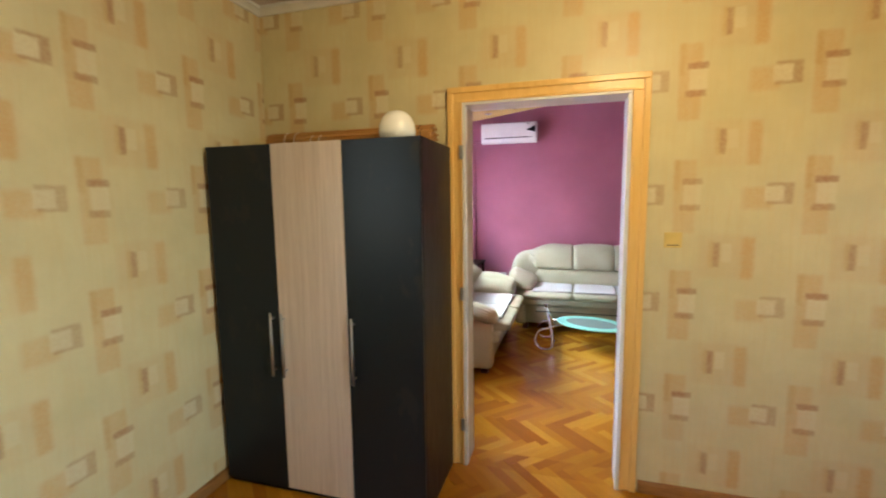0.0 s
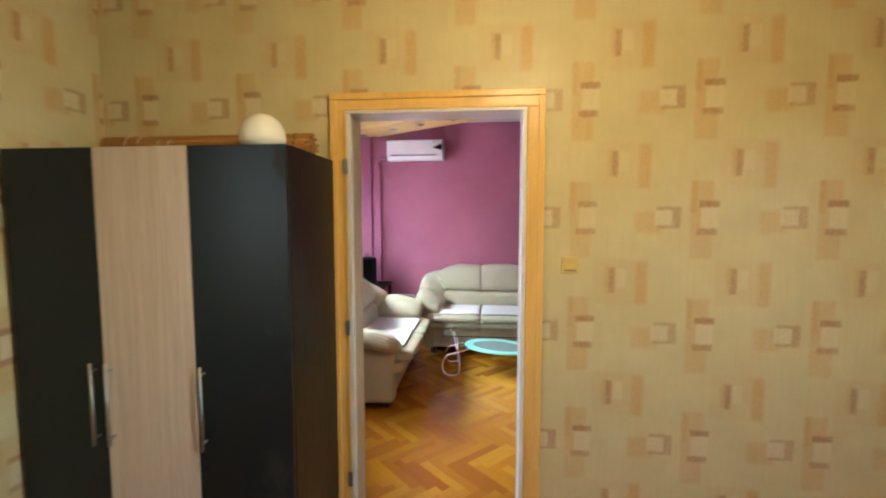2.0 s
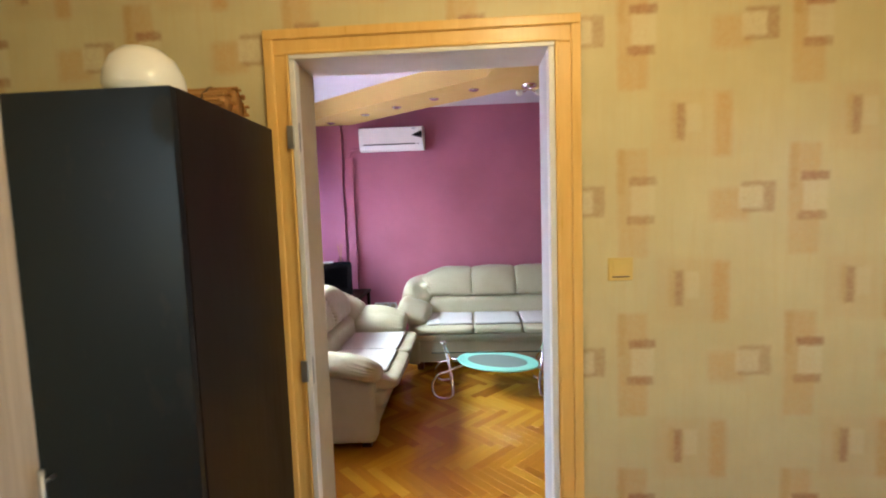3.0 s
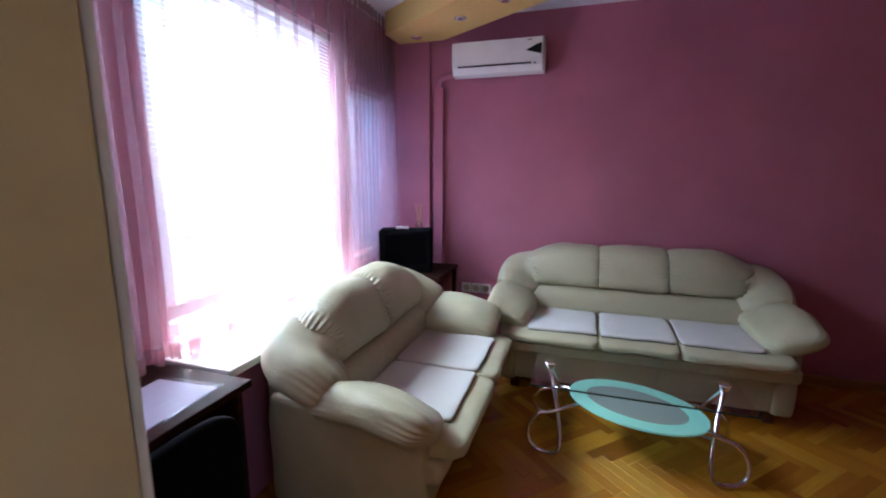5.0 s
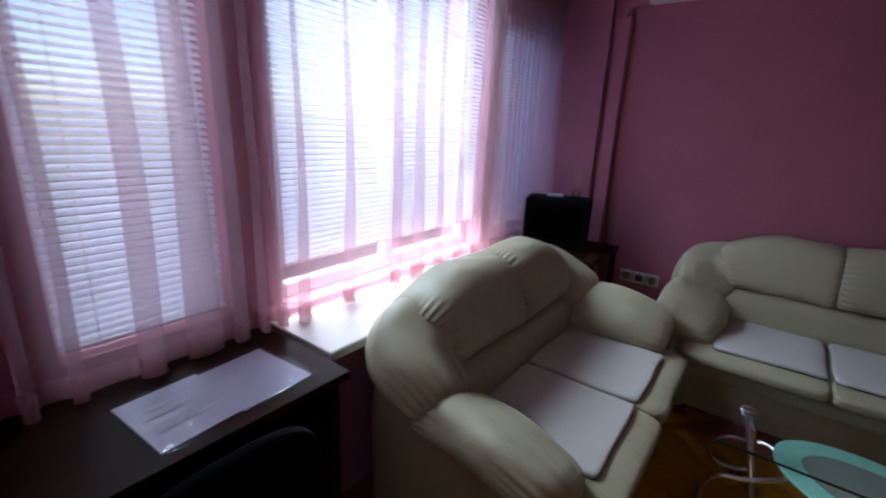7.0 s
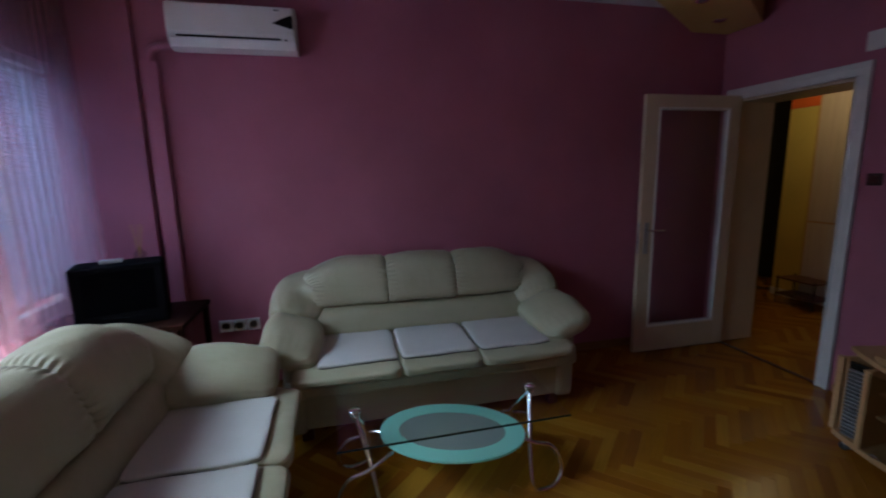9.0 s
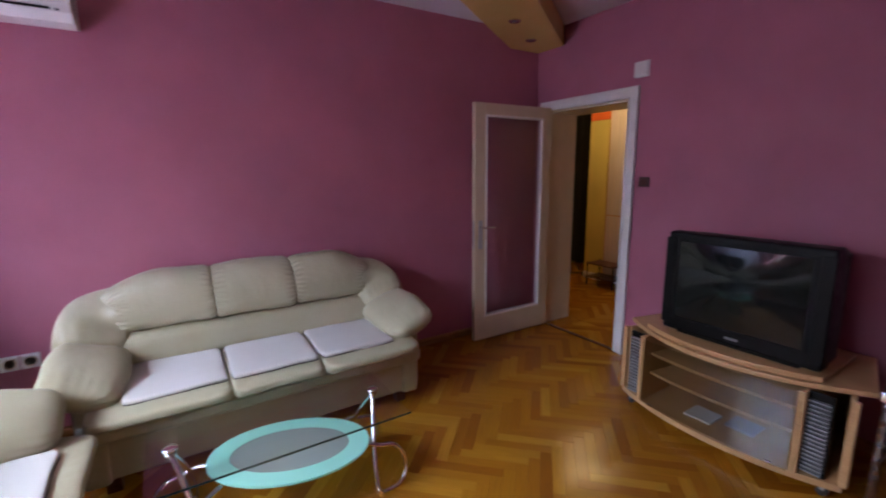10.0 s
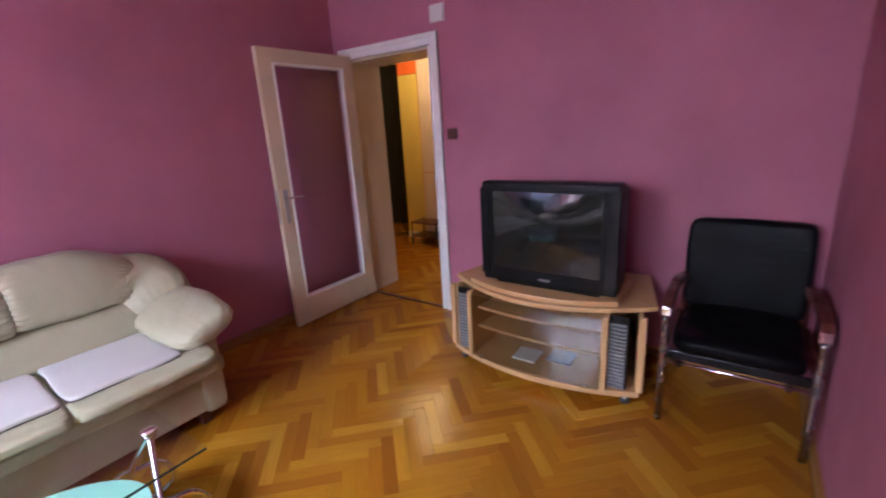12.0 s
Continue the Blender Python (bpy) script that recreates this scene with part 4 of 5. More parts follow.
for s in (-1, 1):
    X = s * 0.42
    for f in (-1, 1):
        part("leg", tube(smooth_path([(X, 0.0, 0.40), (X - s * 0.022, f * 0.05, 0.33), (X - s * 0.055, f * 0.13, 0.21), (X - s * 0.075, f * 0.19, 0.10), (X - s * 0.07, f * 0.215, 0.035),
                                      (X - s * 0.03, f * 0.205, 0.012), (X + s * 0.04, f * 0.19, 0.012), (X + s * 0.085, f * 0.17, 0.05), (X + s * 0.085, f * 0.15, 0.12),
                                      (X + s * 0.04, f * 0.14, 0.185), (X - s * 0.03, f * 0.135, 0.205), (X - s * 0.09, f * 0.12, 0.228), (X - s * 0.15, f * 0.07, 0.230)], 8), 0.0115, 12), CHROME, ct, "curled chrome tube leg", True)
    part("disc", lathe([(0.028, 0.414), (0.030, 0.418), (0.028, 0.424), (0.010, 0.426)], 20, lathe([(0.022, 0.395), (0.022, 0.404)], 16, None, pose(X, 0, 0)), pose(X, 0, 0)), CHROME, ct, "round chrome fixing disc", True)

# ---- television corner by the door ----
cab = thing("tv_cabinet", "beech television cabinet with a bowed glass front on castors", "cabinet", pose(BX1 - 0.01, 4.42, 0))


def bow(half, front, side, n=14, back=-0.001, taper=0.80):
    """Outline with a bowed front: x to the front is negative."""
    pts = [(-side - (front - side) * (1 - (k / n) ** 2), half * k / n) for k in range(-n, n + 1)]
    return [(back, -half * taper), *pts, (back, half * taper)]


part("top", extrude(bow(0.585, 0.69, 0.46), 0.487, 0.512, 0.004), BEECH, cab)
part("bottom", extrude(bow(0.545, 0.70, 0.58), 0.055, 0.085, 0.004), BEECH, cab)
part("swivel_board", extrude(bow(0.42, 0.67, 0.56, back=-0.12, taper=1.0), 0.516, 0.542, 0.004), BEECH, cab, "bowed beech board under the television")
part("back_panel", box(-0.02, -0.004, -0.42, 0.42, 0.085, 0.487), BEECH, cab)
for s in (-1, 1):
    part("side", extrude([(-0.56, s * 0.523), (-0.56, s * 0.541), (-0.02, s * 0.430), (-0.02, s * 0.412)], 0.085, 0.487, 0.002), BEECH, cab)
    part("divider", box(-0.63, -0.02, s * 0.385 - 0.009, s * 0.385 + 0.009, 0.085, 0.487, 0.002), BEECH, cab)
    part("front_post", extrude([(-0.585, s * 0.545 - 0.014), (-0.56, s * 0.545 - 0.014), (-0.56, s * 0.545 + 0.014), (-0.585, s * 0.545 + 0.014)], 0.085, 0.487, 0.003), BEECH, cab)
    part("front_post", box(-0.655, -0.63, s * 0.385 - 0.015, s * 0.385 + 0.015, 0.085, 0.487, 0.003), BEECH, cab)
    rk = part("disc_rack", box(-0.60, -0.585, s * 0.44 - 0.045, s * 0.44 + 0.055, 0.09, 0.482, 0.002), PLASTIC, cab, "black ribbed disc rack")
    for k in range(18):
        part("rib", box(-0.617, -0.60, s * 0.44 - 0.038, s * 0.44 + 0.046, 0.10 + k * 0.020, 0.107 + k * 0.020), RIBGREY, rk)
    for x, cy in ((-0.57, 0.48), (-0.10, 0.40)):
        cst = part("castor", tube([(x - 0.012, s * cy, 0.022), (x + 0.012, s * cy, 0.022)], 0.022, 14), GREYPLASTIC, cab, "small grey castor", True)
        part("castor_fork", box(x - 0.016, x + 0.016, s * cy - 0.010, s * cy + 0.010, 0.03, 0.056, 0.003), STEEL, cst)
for z in (0.235, 0.355):
    part("shelf", extrude(bow(0.375, 0.60, 0.57), z, z + 0.016, 0.002), BEECH, cab)
gl = bmesh.new()
edge = [(-0.672 - 0.018 * (1 - (k / 8) ** 2), 0.37 * k / 8) for k in range(-8, 9)]
gl = extrude([*edge, *[(x + 0.005, y) for x, y in edge[::-1]]], 0.092, 0.482)
part("glass_door", gl, CABGLASS, cab, "bowed clear glass door")
for s in (-1, 1):
    part("glass_clip", box(-0.682, -0.668, s * 0.30 - 0.015, s * 0.30 + 0.015, 0.092, 0.104, 0.002), CHROME, cab, "small chrome hinge clip")
for i, (y, zt) in enumerate(((-0.10, 0.372), (0.08, 0.372))):
    solid("disc_case", box(2.72 - 0.07 * i, 2.86 - 0.07 * i, 4.42 + y - 0.07, 4.42 + y + 0.07, 0.0855 + 0.001, 0.098, 0.002), ACWHITE if i else STEEL, "flat pale case lying inside the television cabinet", "disc case")

tv = thing("television", "bulky black tube television on the beech cabinet", "television", pose(2.70, 4.382, 0.5425) @ Matrix.Diagonal((1.05, 1.03, 1.022, 1.0)))
part("front_frame", box(-0.03, 0.06, -0.36, 0.36, 0.012, 0.562, 0.016, seg=3), PLASTIC, tv)
part("bezel", box(-0.036, -0.028, -0.30, 0.30, 0.085, 0.525, 0.004), PLASTIC, tv)
scr = bmesh.new()
G = 14
pts = [[scr.verts.new((-0.038 - 0.012 * (1 - (2 * i / G - 1) ** 2) * (1 - (2 * j / G - 1) ** 2), -0.285 + 0.57 * i / G, 0.098 + 0.415 * j / G)) for i in range(G + 1)] for j in range(G + 1)]
for j in range(G):
    for i in range(G):
        scr.faces.new((pts[j][i], pts[j][i + 1], pts[j + 1][i + 1], pts[j + 1][i]))
part("screen", scr, SCREEN, tv, "curved dark glass screen", True)
for s in (-1, 1):
    part("speaker", box(-0.037, -0.029, s * 0.3375 - 0.026, s * 0.3375 + 0.026, 0.05, 0.53, 0.004), PLASTIC, tv)
part("logo_bar", box(-0.0335, -0.029, -0.03, 0.03, 0.045, 0.056), STEEL, tv, "small silver bar")
hull = bmesh.new()
rings = []
for x, hy, z0, z1 in ((0.055, 0.35, 0.02, 0.552), (0.22, 0.34, 0.02, 0.54), (0.30, 0.25, 0.03, 0.45), (0.46, 0.20, 0.05, 0.38)):
    rings.append([hull.verts.new((x, y, z)) for y, z in ((-hy, z0), (hy, z0), (hy, z1 - 0.03), (hy - 0.03, z1), (-hy + 0.03, z1), (-hy, z1 - 0.03))])
for a, b in zip(rings, rings[1:]):
    for k in range(6):
        hull.faces.new((a[k], a[(k + 1) % 6], b[(k + 1) % 6], b[k]))
hull.faces.new(rings[0]), hull.faces.new(rings[-1])
part("rear_hull", hull, PLASTIC, tv)
part("stand_foot", box(-0.02, 0.30, -0.28, 0.28, 0.0, 0.02, 0.004), PLASTIC, tv)

# ---- black armchair ----
ch = thing("office_armchair", "black leather visitor chair with mahogany arms and chrome fronts", "chair", pose(2.60, 3.505, 0))
part("seat", cushion((0.245, 0, 0.405), (0.30, 0.245, 0.048), (6, 6, 3), lambda p: (p.x, p.y, p.z - 0.06 * p.x + 0.015 * math.cos(p.y * 6)), 0.01, 16), BLACKLEATHER, ch, "", True)
part("backrest", cushion((0.515, 0, 0.655), (0.035, 0.262, 0.232), (4, 11, 11), lambda p: (p.x + 0.16 * (p.z + 0.2) - 0.25 * p.y * p.y, p.y, p.z), 0.0, 16), BLACKLEATHER, ch, "", True)
for s in (-1, 1):
    y = s * 0.272
    arm = part("armrest", extrude([(0.0, 0.585), (0.03, 0.615), (0.12, 0.63), (0.34, 0.625), (0.47, 0.60), (0.485, 0.565), (0.45, 0.555), (0.32, 0.59), (0.10, 0.592), (0.045, 0.575), (0.015, 0.56)], -0.022, 0.022, 0.006, None, Matrix.Translation((0, y, 0)) @ Matrix.Rotation(radians(90), 4, "X")), MAHOGANY, ch, "dark red wooden armrest")
    part("arm_cap", box(-0.010, 0.014, y - 0.021, y + 0.021, 0.548, 0.588, 0.004), CHROME, arm, "chrome front cap")
    part("front_leg", tube(smooth_path([(0.008, y, 0.55), (-0.004, y, 0.40), (0.0, y, 0.2), (0.014, y, 0.0)], 6), 0.0155, 12), DARKSTEEL, ch, "dull chrome leg", True)
    part("rear_leg", tube(smooth_path([(0.50, y * 0.93, 0.60), (0.51, y * 0.93, 0.40), (0.53, y * 0.93, 0.2), (0.57, y * 0.93, 0.0)], 6), 0.017, 10), MAHOGANY, ch, "", True)
    part("seat_rail", box(0.0, 0.51, y - 0.014, y + 0.014, 0.345, 0.385, 0.004), MAHOGANY, ch)
part("front_rail", box(0.012, 0.035, -0.26, 0.26, 0.335, 0.375, 0.004), BLACK, ch)
part("stretcher", tube([(0.03, -0.27, 0.31), (0.03, 0.27, 0.31)], 0.008, 10), CHROME, ch, "chrome cross bar", True)

# ---- fixtures on the walls ----
ac = thing("air_conditioner", "white wall-mounted split air conditioner with a dark badge", "air conditioner", pose(-0.335, BY1, 2.17))
prof = [(0, 0.02), (-0.10, 0.0), (-0.165, 0.012), (-0.195, 0.05), (-0.205, 0.10), (-0.205, 0.20), (-0.192, 0.235), (-0.16, 0.245), (0, 0.245)]
body = bmesh.new()
rings = [[body.verts.new((x, y * k, z)) for y, z in prof] for x, k in ((-0.338, 0.96), (-0.330, 1.0), (0.330, 1.0), (0.338, 0.96))]
for a, b in zip(rings, rings[1:]):
    for k in range(len(prof)):
        body.faces.new((a[k], a[(k + 1) % len(prof)], b[(k + 1) % len(prof)], b[k]))
body.faces.new(rings[0][::-1]), body.faces.new(rings[-1])
part("body", body, ACWHITE, ac)
part("front_panel", box(-0.322, 0.322, -0.2085, -0.2035, 0.082, 0.232, 0.003), ACWHITE, ac)
part("air_slot", box(-0.29, 0.255, -0.207, -0.196, 0.056, 0.066, 0.002), PLASTIC, ac, "dark air outlet slot")
part("louvre", box(-0.30, 0.27, -0.197, -0.180, 0.026, 0.050, 0.003, None, pose(0, 0, 0, -12)), ACWHITE, ac)
part("badge", extrude([(0.215, 0.145), (0.325, 0.115), (0.325, 0.19), (0.30, 0.185)], 0.0, 0.004, 0, None, Matrix.Translation((0, -0.2085, 0)) @ Matrix.Rotation(radians(90), 4, "X")), PLASTIC, ac, "dark triangular badge")
part("indicator", box(0.275, 0.29, -0.21, -0.207, 0.052, 0.062), GREYPLASTIC, ac)
part("mark", box(0.225, 0.255, -0.2105, -0.208, 0.212, 0.218), GREYPLASTIC, ac)
trunk = thing("pipe_trunking", "purple painted pipe trunking running down from the air conditioner", "pipe cover")
part("channel", box(-0.872, -0.788, BY1 - 0.045, BY1 - 0.001, 0.05, 2.13, 0.006), PURPLE, trunk)
part("elbow", tube(smooth_path([(-0.83, BY1 - 0.025, 2.12), (-0.825, BY1 - 0.03, 2.16), (-0.79, BY1 - 0.04, 2.20), (-0.66, BY1 - 0.06, 2.215)], 6), 0.022, 10), PURPLE, trunk, "", True)


def socket(x):
    ob = thing("wall_socket", "white double wall socket low on the purple wall", "socket", pose(x, BY1 - 0.001, 0.485), "sockets behind the sofa")
    part("plate", box(-0.04, 0.04, -0.012, 0, -0.04, 0.04, 0.004), ACWHITE, ob)
    part("well", lathe([(0.022, 0.0125), (0.026, 0.0135), (0.028, 0.0125)], 20, None, Matrix.Rotation(radians(90), 4, "X")), CREAM, ob, "dull socket hole")
    return ob


s0 = socket(-0.585)
for x in (-0.50, -0.415):
    copy_thing(s0, pose(x, BY1 - 0.001, 0.485))
sw = thing("light_switch", "aged yellow plastic light switch on the wallpaper", "switch", pose(0.888, AY1, 1.292))
part("plate", box(-0.038, 0.038, -0.010, 0, -0.036, 0.036, 0.003), YELLOWPLASTIC, sw)
part("rocker", box(-0.024, 0.024, -0.014, -0.009, -0.020, 0.030, 0.002), YELLOWPLASTIC, sw)
part("groove", box(-0.026, 0.026, -0.0108, -0.0095, -0.026, -0.022), BROWNPLASTIC, sw)
sw = thing("light_switch", "small brown plastic light switch beside the hall door", "switch", pose(BX1, 5.30, 1.365))
part("plate", box(-0.010, 0, -0.04, 0.04, -0.036, 0.036, 0.003), BROWNPLASTIC, sw)
part("rocker", box(-0.014, -0.009, -0.022, 0.022, -0.022, 0.022, 0.002), MAHOGANY, sw)
th = thing("junction_box", "square white plastic cover high beside the door", "wall box", pose(BX1, 5.375, 2.155))
part("cover", box(-0.024, 0, -0.052, 0.052, -0.05, 0.05, 0.005), ACWHITE, th)
part("rim", box(-0.006, 0, -0.056, 0.056, -0.054, 0.054, 0.002), ACWHITE, th)

# ---- corner television by the window ----
st = thing("tv_stand", "dark low stand beside the sill in the window corner", "stand")
part("board", box(-0.925, -0.64, 5.82, 6.33, 0.675, 0.70, 0.003), DESKWOOD, st)
for x in (-0.915, -0.68):
    for y in (5.84, 6.29):
        part("leg", box(x, x + 0.03, y, y + 0.03, 0, 0.675, 0.002), DESKWOOD, st)
b = thing("small_television", "small black tube television in the corner by the window", "television", pose(-0.975, 6.03, 0.701, 0, 0, 17))
part("case", box(-0.20, 0.20, -0.15, 0.06, 0, 0.325, 0.015, seg=3), MATTBLACK, b)
part("rear_hull", box(-0.14, 0.15, 0.05, 0.20, 0.02, 0.27, 0.03, seg=3), MATTBLACK, b)
part("screen", box(-0.155, 0.155, -0.153, -0.147, 0.075, 0.295, 0.003), BLACKSCREEN, b, "dull dark screen")
part("control_strip", box(-0.16, 0.16, -0.153, -0.148, 0.025, 0.05, 0.002), MATTBLACK, b)
df = thing("reed_diffuser", "small glass bottle with thin reeds on the corner television", "diffuser", pose(-0.88, 6.05, 1.0265))
part("bottle", lathe([(0.026, 0), (0.030, 0.008), (0.030, 0.035), (0.012, 0.05), (0.011, 0.065)], 18), GLASSJAR, df, "", True)
for k in range(5):
    a = k * 1.3
    part("reed", tube([(0, 0, 0.01), (0.03 * math.cos(a), 0.03 * math.sin(a), 0.19)], 0.0016, 5), CANE, df)
solid("remote_control", box(-0.05, 0.05, -0.02, 0.02, 0, 0.018, 0.004, None, pose(-0.99, 5.98, 1.0265, 0, 0, 20)), ACWHITE, "pale remote control on the corner television", "remote")

# ---- desk by the window ----
dk = thing("desk", "dark brown wooden desk under the window curtain", "desk")
part("desktop", box(-1.28, -0.805, BY0 + 0.02, 4.11, 0.672, 0.70, 0.004), DESKWOOD, dk)
part("side_panel", box(-1.27, -0.84, 4.07, 4.095, 0, 0.672, 0.003), DESKWOOD, dk)
part("side_panel", box(-1.27, -0.84, BY0 + 0.03, BY0 + 0.055, 0, 0.672, 0.003), DESKWOOD, dk)
part("modesty_panel", box(-1.26, -1.24, BY0 + 0.055, 4.07, 0.25, 0.672), DESKWOOD, dk)
pp = thing("papers", "printed white sheets in a clear plastic sleeve on the desk", "paper", pose(-0.985, 3.815, 0.701, 0, 0, 4))
part("sheet", box(-0.125, 0.125, -0.02, 0.195, 0.0, 0.002), PAPER, pp)
part("sheet", box(-0.135, 0.12, -0.215, -0.005, 0.002, 0.004), PAPER, pp)
for k in range(7):
    part("print_line", box(-0.09 + 0.012 * (k % 3), -0.085 + 0.012 * (k % 3) + 0.003, -0.19, -0.05 - 0.02 * (k % 3), 0.0041, 0.0044, 0, None, pose(0.022 * k, 0, 0)), INK, pp)
slv = bmesh.new()
N = 22
vs = [[slv.verts.new((-0.14 + 0.28 * i / N, -0.21 + 0.42 * j / N, 0.006 + 0.005 * noise.noise(Vector((i * 0.6, j * 0.35, 2))))) for i in range(N + 1)] for j in range(N + 1)]
for j in range(N):
    for i in range(N):
        slv.faces.new((vs[j][i], vs[j][i + 1], vs[j + 1][i + 1], vs[j + 1][i]))
part("sleeve", slv, FILM, pp, "clear crinkled plastic sleeve", True)
oc = thing("desk_chair", "black padded desk chair pushed against the dark desk", "chair", pose(-0.665, 3.665, 0))
part("backrest", cushion((0, 0, 0.56), (0.035, 0.21, 0.20), (3, 4, 4), lambda p: (p.x + 0.3 * p.y * p.y, p.y, p.z), 0, 14), MATTBLACK, oc, "", True)
part("seat", cushion((-0.25, 0, 0.40), (0.22, 0.21, 0.04), (5, 5, 3), None, 0, 12), MATTBLACK, oc, "", True)
part("back_bar", tube(smooth_path([(0.02, 0, 0.45), (0.01, 0, 0.36), (-0.1, 0, 0.34), (-0.25, 0, 0.35)], 5), 0.014, 8), MATTBLACK, oc)
part("column", tube([(-0.25, 0, 0.08), (-0.25, 0, 0.37)], 0.025, 12), MATTBLACK, oc)
for k in range(5):
    a = 2 * math.pi * k / 5
    fb = part("base_arm", tube([(-0.25, 0, 0.10), (-0.25 + 0.22 * math.cos(a), 0.22 * math.sin(a), 0.06)], [0.02, 0.013], 8), MATTBLACK, oc)
    part("castor", cushion((-0.25 + 0.22 * math.cos(a), 0.22 * math.sin(a), 0.026), (0.018, 0.026, 0.026), (3, 2, 2), n=4), MATTBLACK, fb)

# ---- bedroom things ----
wd = thing("wardrobe", "three-door wardrobe with black outer doors and a pale ash middle door", "wardrobe")
WX0, WX1, WY, WT = -1.315, -0.19, 2.545, 1.765
part("carcass", box(WX0, WX1, WY + 0.02, 3.02, 0.0, WT, 0.002), DARKSIDE, wd)
third = (WX1 - WX0) / 3
for k in range(3):
    a = WX0 + third * k
    d = part("door", box(a + 0.0015, a + third - 0.0015, WY, WY + 0.018, 0.03, WT - 0.001, 0.0015), ASH if k == 1 else SMUDGED, wd, "pale ash door" if k == 1 else "matt black door with smudges")
    hx = (a + third - 0.030, a + 0.032, a + 0.034)[k]
    part("handle", tube([(hx, WY - 0.028, 0.635), (hx, WY - 0.028, 0.955)], 0.0065, 10, tube([(hx, WY, 0.665), (hx, WY - 0.028, 0.665)], 0.005, 8, tube([(hx, WY, 0.925), (hx, WY - 0.028, 0.925)], 0.005, 8))), STEEL, d, "slim steel bar handle", True)
dm = thing("lamp_shade", "round white opal glass lamp shade on the wardrobe", "lamp shade", pose(-0.355, 2.70, WT) @ Matrix.Diagonal((0.98, 0.98, 1.22, 1.0)))
part("dome", lathe([(0.062, 0.0), (0.066, 0.012), (0.083, 0.016), (0.089, 0.035), (0.085, 0.06), (0.070, 0.088), (0.046, 0.106), (0.018, 0.114), (0.001, 0.115)], 36), OPAL, dm, "", True)
part("collar", lathe([(0.060, 0.001), (0.064, 0.010), (0.058, 0.013)], 30), ACWHITE, dm)


def reed_roll(x0, x1, y, r, label):
    ob = thing("reed_blind", label, "rolled blind", pose((x0 + x1) / 2, y, WT + r + 0.001))
    L = (x1 - x0) / 2
    part("core", tube([(-L * 0.99, 0, 0), (L * 0.99, 0, 0)], r * 0.86, 18), CANE, ob, "", True)
    n = int(2 * math.pi * r / 0.009)
    for k in range(n):
        a = 2 * math.pi * k / n
        rr = r * (0.93 + 0.05 * math.sin(k * 2.3))
        part("reed", tube([(-L + 0.008 * math.sin(k * 3.1), rr * math.cos(a), rr * math.sin(a)), (L + 0.010 * math.sin(k * 1.7), rr * math.cos(a), rr * math.sin(a))], 0.0046, 6), CANE, ob)
    for t in (-0.75, -0.62, 0.45, 0.86):
        part("cord", tube([(L * t, r * 1.04 * math.cos(a), r * 1.04 * math.sin(a)) for a in (2 * math.pi * q / 20 for q in range(20))], 0.003, 6, None, True), CORD if t < 0 else TWINE, ob, "loose tie cord")
    return ob


reed_roll(-1.22, -0.25, 2.93, 0.052, "rolled brown reed blind lying on the wardrobe")
reed_roll(-0.98, -0.23, 2.84, 0.034, "thin rolled reed blind tied with cord on the wardrobe")
rl = thing("ceiling_lamp", "plain white bedroom ceiling lamp", "lamp", pose(0.72, 1.80, CEIL_A - 0.001))
part("rose", lathe([(0.05, -0.03), (0.06, -0.01), (0.06, 0.0)], 24), WHITE, rl, "", True)
part("stem", tube([(0, 0, -0.03), (0, 0, -0.13)], 0.008, 8), WHITE, rl)
w = thing("window_4", "white framed bedroom window", "window", kind="structure")
for q in ((0.0, 1.2, 0.85, 0.9), (0.0, 1.2, 2.1, 2.15), (0.0, 0.05, 0.9, 2.1), (1.15, 1.2, 0.9, 2.1), (0.575, 0.625, 0.9, 2.1)):
    part("rail", box(AX1 + 0.04, AX1 + 0.09, *q, 0.003), WHITE, w)

w = thing("window_5", "white framed bedroom window in the deep outer wall", "window", kind="structure")
for q in ((-0.2, 0.85, 0.95, 1.01), (-0.2, 0.85, 2.14, 2.20), (-0.2, -0.14, 1.01, 2.14), (0.79, 0.85, 1.01, 2.14)):
    part("rail", box(AX0 - 0.25, AX0 - 0.19, *q, 0.003), WHITE, w)

# ---- parquet ----
L_BLOCK, N_BLOCK = 0.351, 6
W_BLOCK = L_BLOCK / N_BLOCK
floor = solid("floor", box(-1.9, HX1 + 0.15, AY0 - 0.15, HY1 + 0.15, -0.12, -0.006), SUBFLOOR, "herringbone oak parquet floor with worn glossy lacquer", "floor", kind="structure")
U, V2 = Vector((0.7071, -0.7071)), Vector((0.7071, 0.7071))
ORIGIN = Vector((1.277, 5.063))
ROOMS = ((AX0, AX1, AY0, AY1), (DOOR_A[0], DOOR_A[1], AY1, BY0), (BX0, BX1, BY0, BY1), (BX1, HX0, DOOR_B[0], DOOR_B[1]), (HX0, HX1, HY0, HY1))
NEAR = (0.15, 2.75, 3.75, 5.75)
gap, drop = 0.0002, 0.0005
hl, hw = L_BLOCK / 2 - gap, W_BLOCK / 2 - gap
bmk = bmesh.new()
low = [bmk.verts.new((x, y, -0.010)) for x, y in ((-hl, -hw), (hl, -hw), (hl, hw), (-hl, hw))]
mid = [bmk.verts.new((x, y, -drop)) for x, y in ((-hl, -hw), (hl, -hw), (hl, hw), (-hl, hw))]
topv = [bmk.verts.new((x, y, 0.0)) for x, y in ((-hl + drop, -hw + drop), (hl - drop, -hw + drop), (hl - drop, hw - drop), (-hl + drop, hw - drop))]
bmk.faces.new(topv)
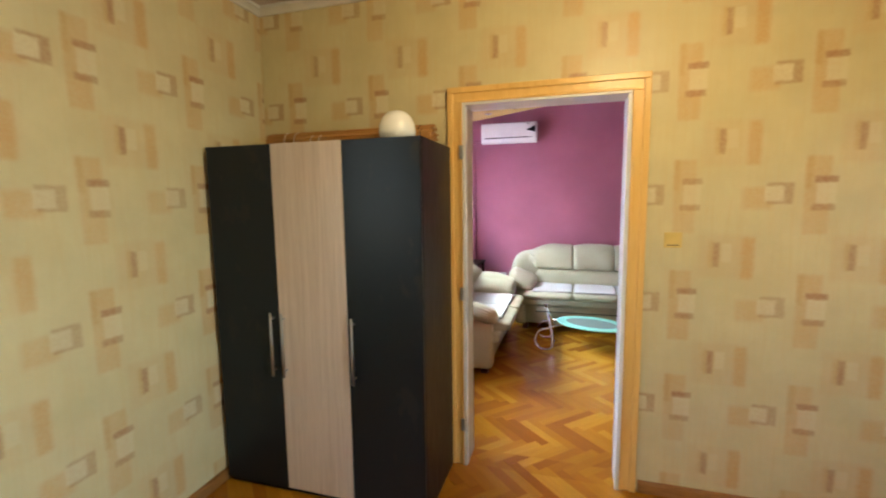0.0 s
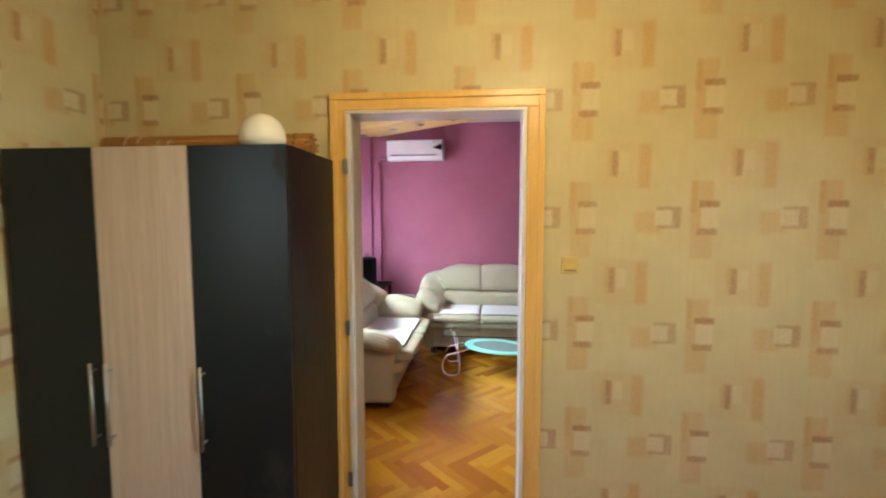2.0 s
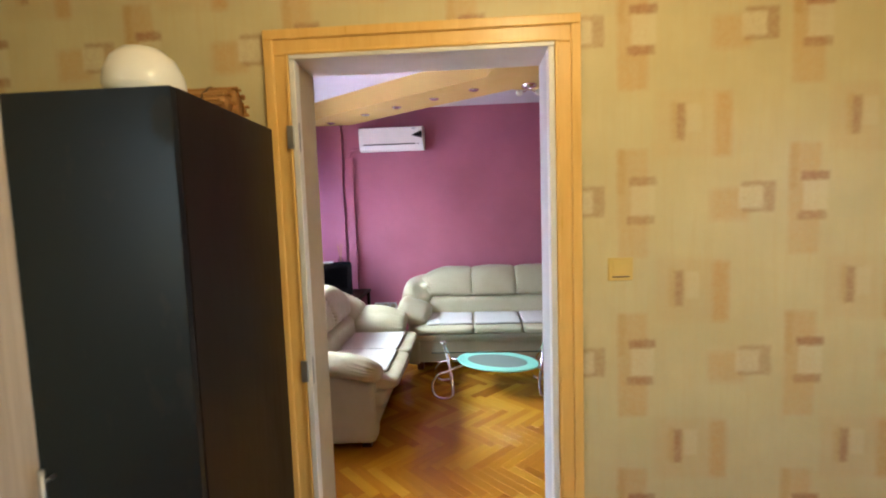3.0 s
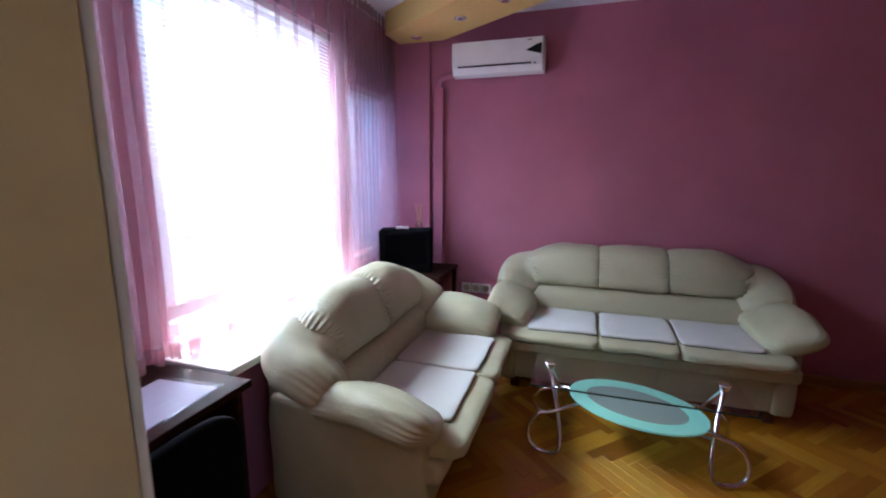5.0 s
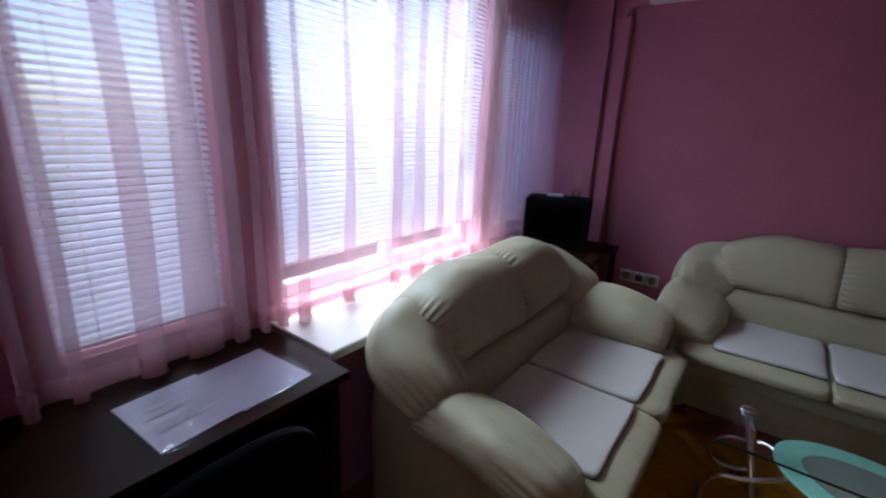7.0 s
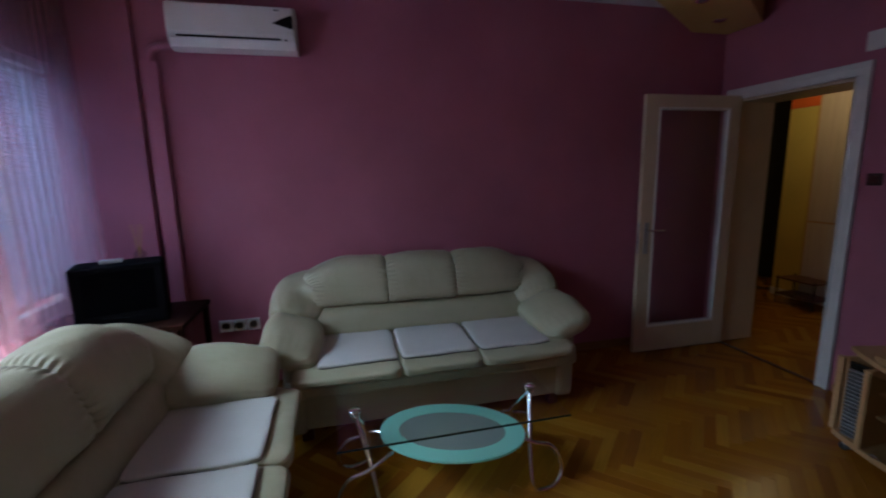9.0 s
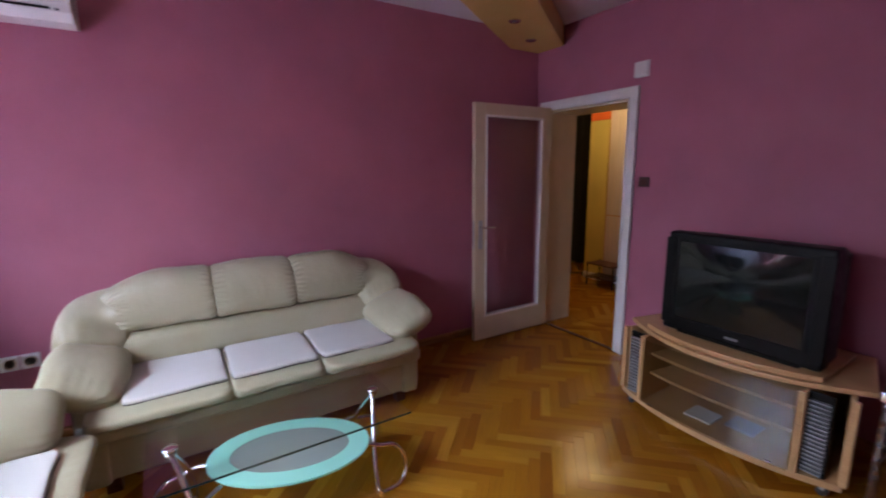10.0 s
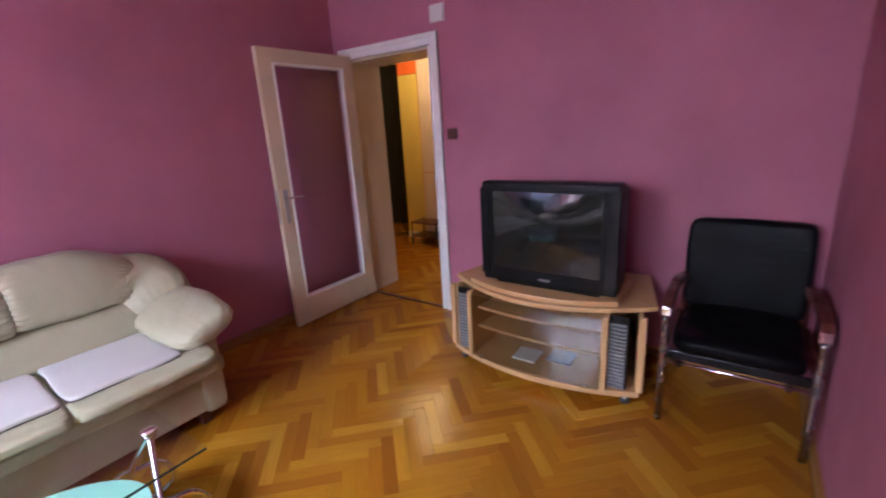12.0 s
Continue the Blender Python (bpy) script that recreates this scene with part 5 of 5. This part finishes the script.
for a, b in ((low, mid), (mid, topv)):
    for k in range(4):
        bmk.faces.new((a[k], a[(k + 1) % 4], b[(k + 1) % 4], b[k]))
uvl = bmk.loops.layers.uv.new("UVMap")
for f in bmk.faces:
    for lp in f.loops:
        lp[uvl].uv = lp.vert.co.xy
block_mesh = finish("parquet_block", bmk, PARQUET)
verts, faces, uvs = [], [], []
made = 0
for a in range(-160, 160):
    for b in range(-14, 15):
        for upright in (0, 1):
            if not upright:
                cu_, cv_ = a + 2 * N_BLOCK * b + N_BLOCK / 2, a + 0.5
            else:
                cu_, cv_ = a + 0.5, a - 2 * N_BLOCK + 1 + 2 * N_BLOCK * b + N_BLOCK / 2
            c = ORIGIN + (U * cu_ + V2 * cv_) * W_BLOCK
            if not (-1.8 < c.x < HX1 + 0.3 and AY0 - 0.3 < c.y < HY1 + 0.3):
                continue
            d, e = (V2, -U) if upright else (U, V2)
            lift = 0.0006 * math.sin(a * 12.9 + b * 78.2 + upright)
            if NEAR[0] < c.x < NEAR[1] and NEAR[2] < c.y < NEAR[3] and made < 300:
                made += 1
                o = new("parquet_block", block_mesh)
                o.matrix_world = pose(c.x, c.y, lift, 0, 0, 45 if upright else -45)
                o.parent = floor
                continue
            quad = [tuple(c + d * x + e * y) for x, y in ((-hl, -hw), (hl, -hw), (hl, hw), (-hl, hw))]
            for room in ROOMS:
                poly = keep_inside(quad, *room)
                if len(poly) < 3:
                    continue
                n0, k = len(verts), len(poly)
                cx, cy = sum(p[0] for p in poly) / k, sum(p[1] for p in poly) / k
                verts += [(x, y, -0.010) for x, y in poly] + [(x + (cx - x) * 0.003, y + (cy - y) * 0.006, lift) for x, y in poly]
                for q in range(k):
                    faces.append((n0 + q, n0 + (q + 1) % k, n0 + k + (q + 1) % k, n0 + k + q))
                faces.append(tuple(range(n0 + k, n0 + 2 * k)))
me = bpy.data.meshes.new("parquet_blocks")
me.from_pydata(verts, [], faces)
uv = me.uv_layers.new(name="UVMap")
co = np.array(verts)
idx = np.zeros(len(me.loops), dtype=np.int32)
me.loops.foreach_get("vertex_index", idx)
# along the block: decided by its own longest side
flat = np.zeros((len(me.loops), 2))
for p in me.polygons:
    loop = list(p.loop_indices)
    pts = co[[me.loops[i].vertex_index for i in loop]][:, :2]
    far = pts[np.argmax(((pts - pts[0]) ** 2).sum(1))] - pts[0]
    k = 0 if abs(far @ np.array(U)) > abs(far @ np.array(V2)) else 1
    A, B = (np.array(U), np.array(V2)) if k == 0 else (np.array(V2), np.array(U))
    flat[loop] = np.stack([pts @ A, pts @ B], 1)
uv.data.foreach_set("uv", flat.ravel())
me.materials.append(PARQUET_REST)
rest = tagged(new("parquet_blocks", me), kind="stuff")
rest.parent = floor
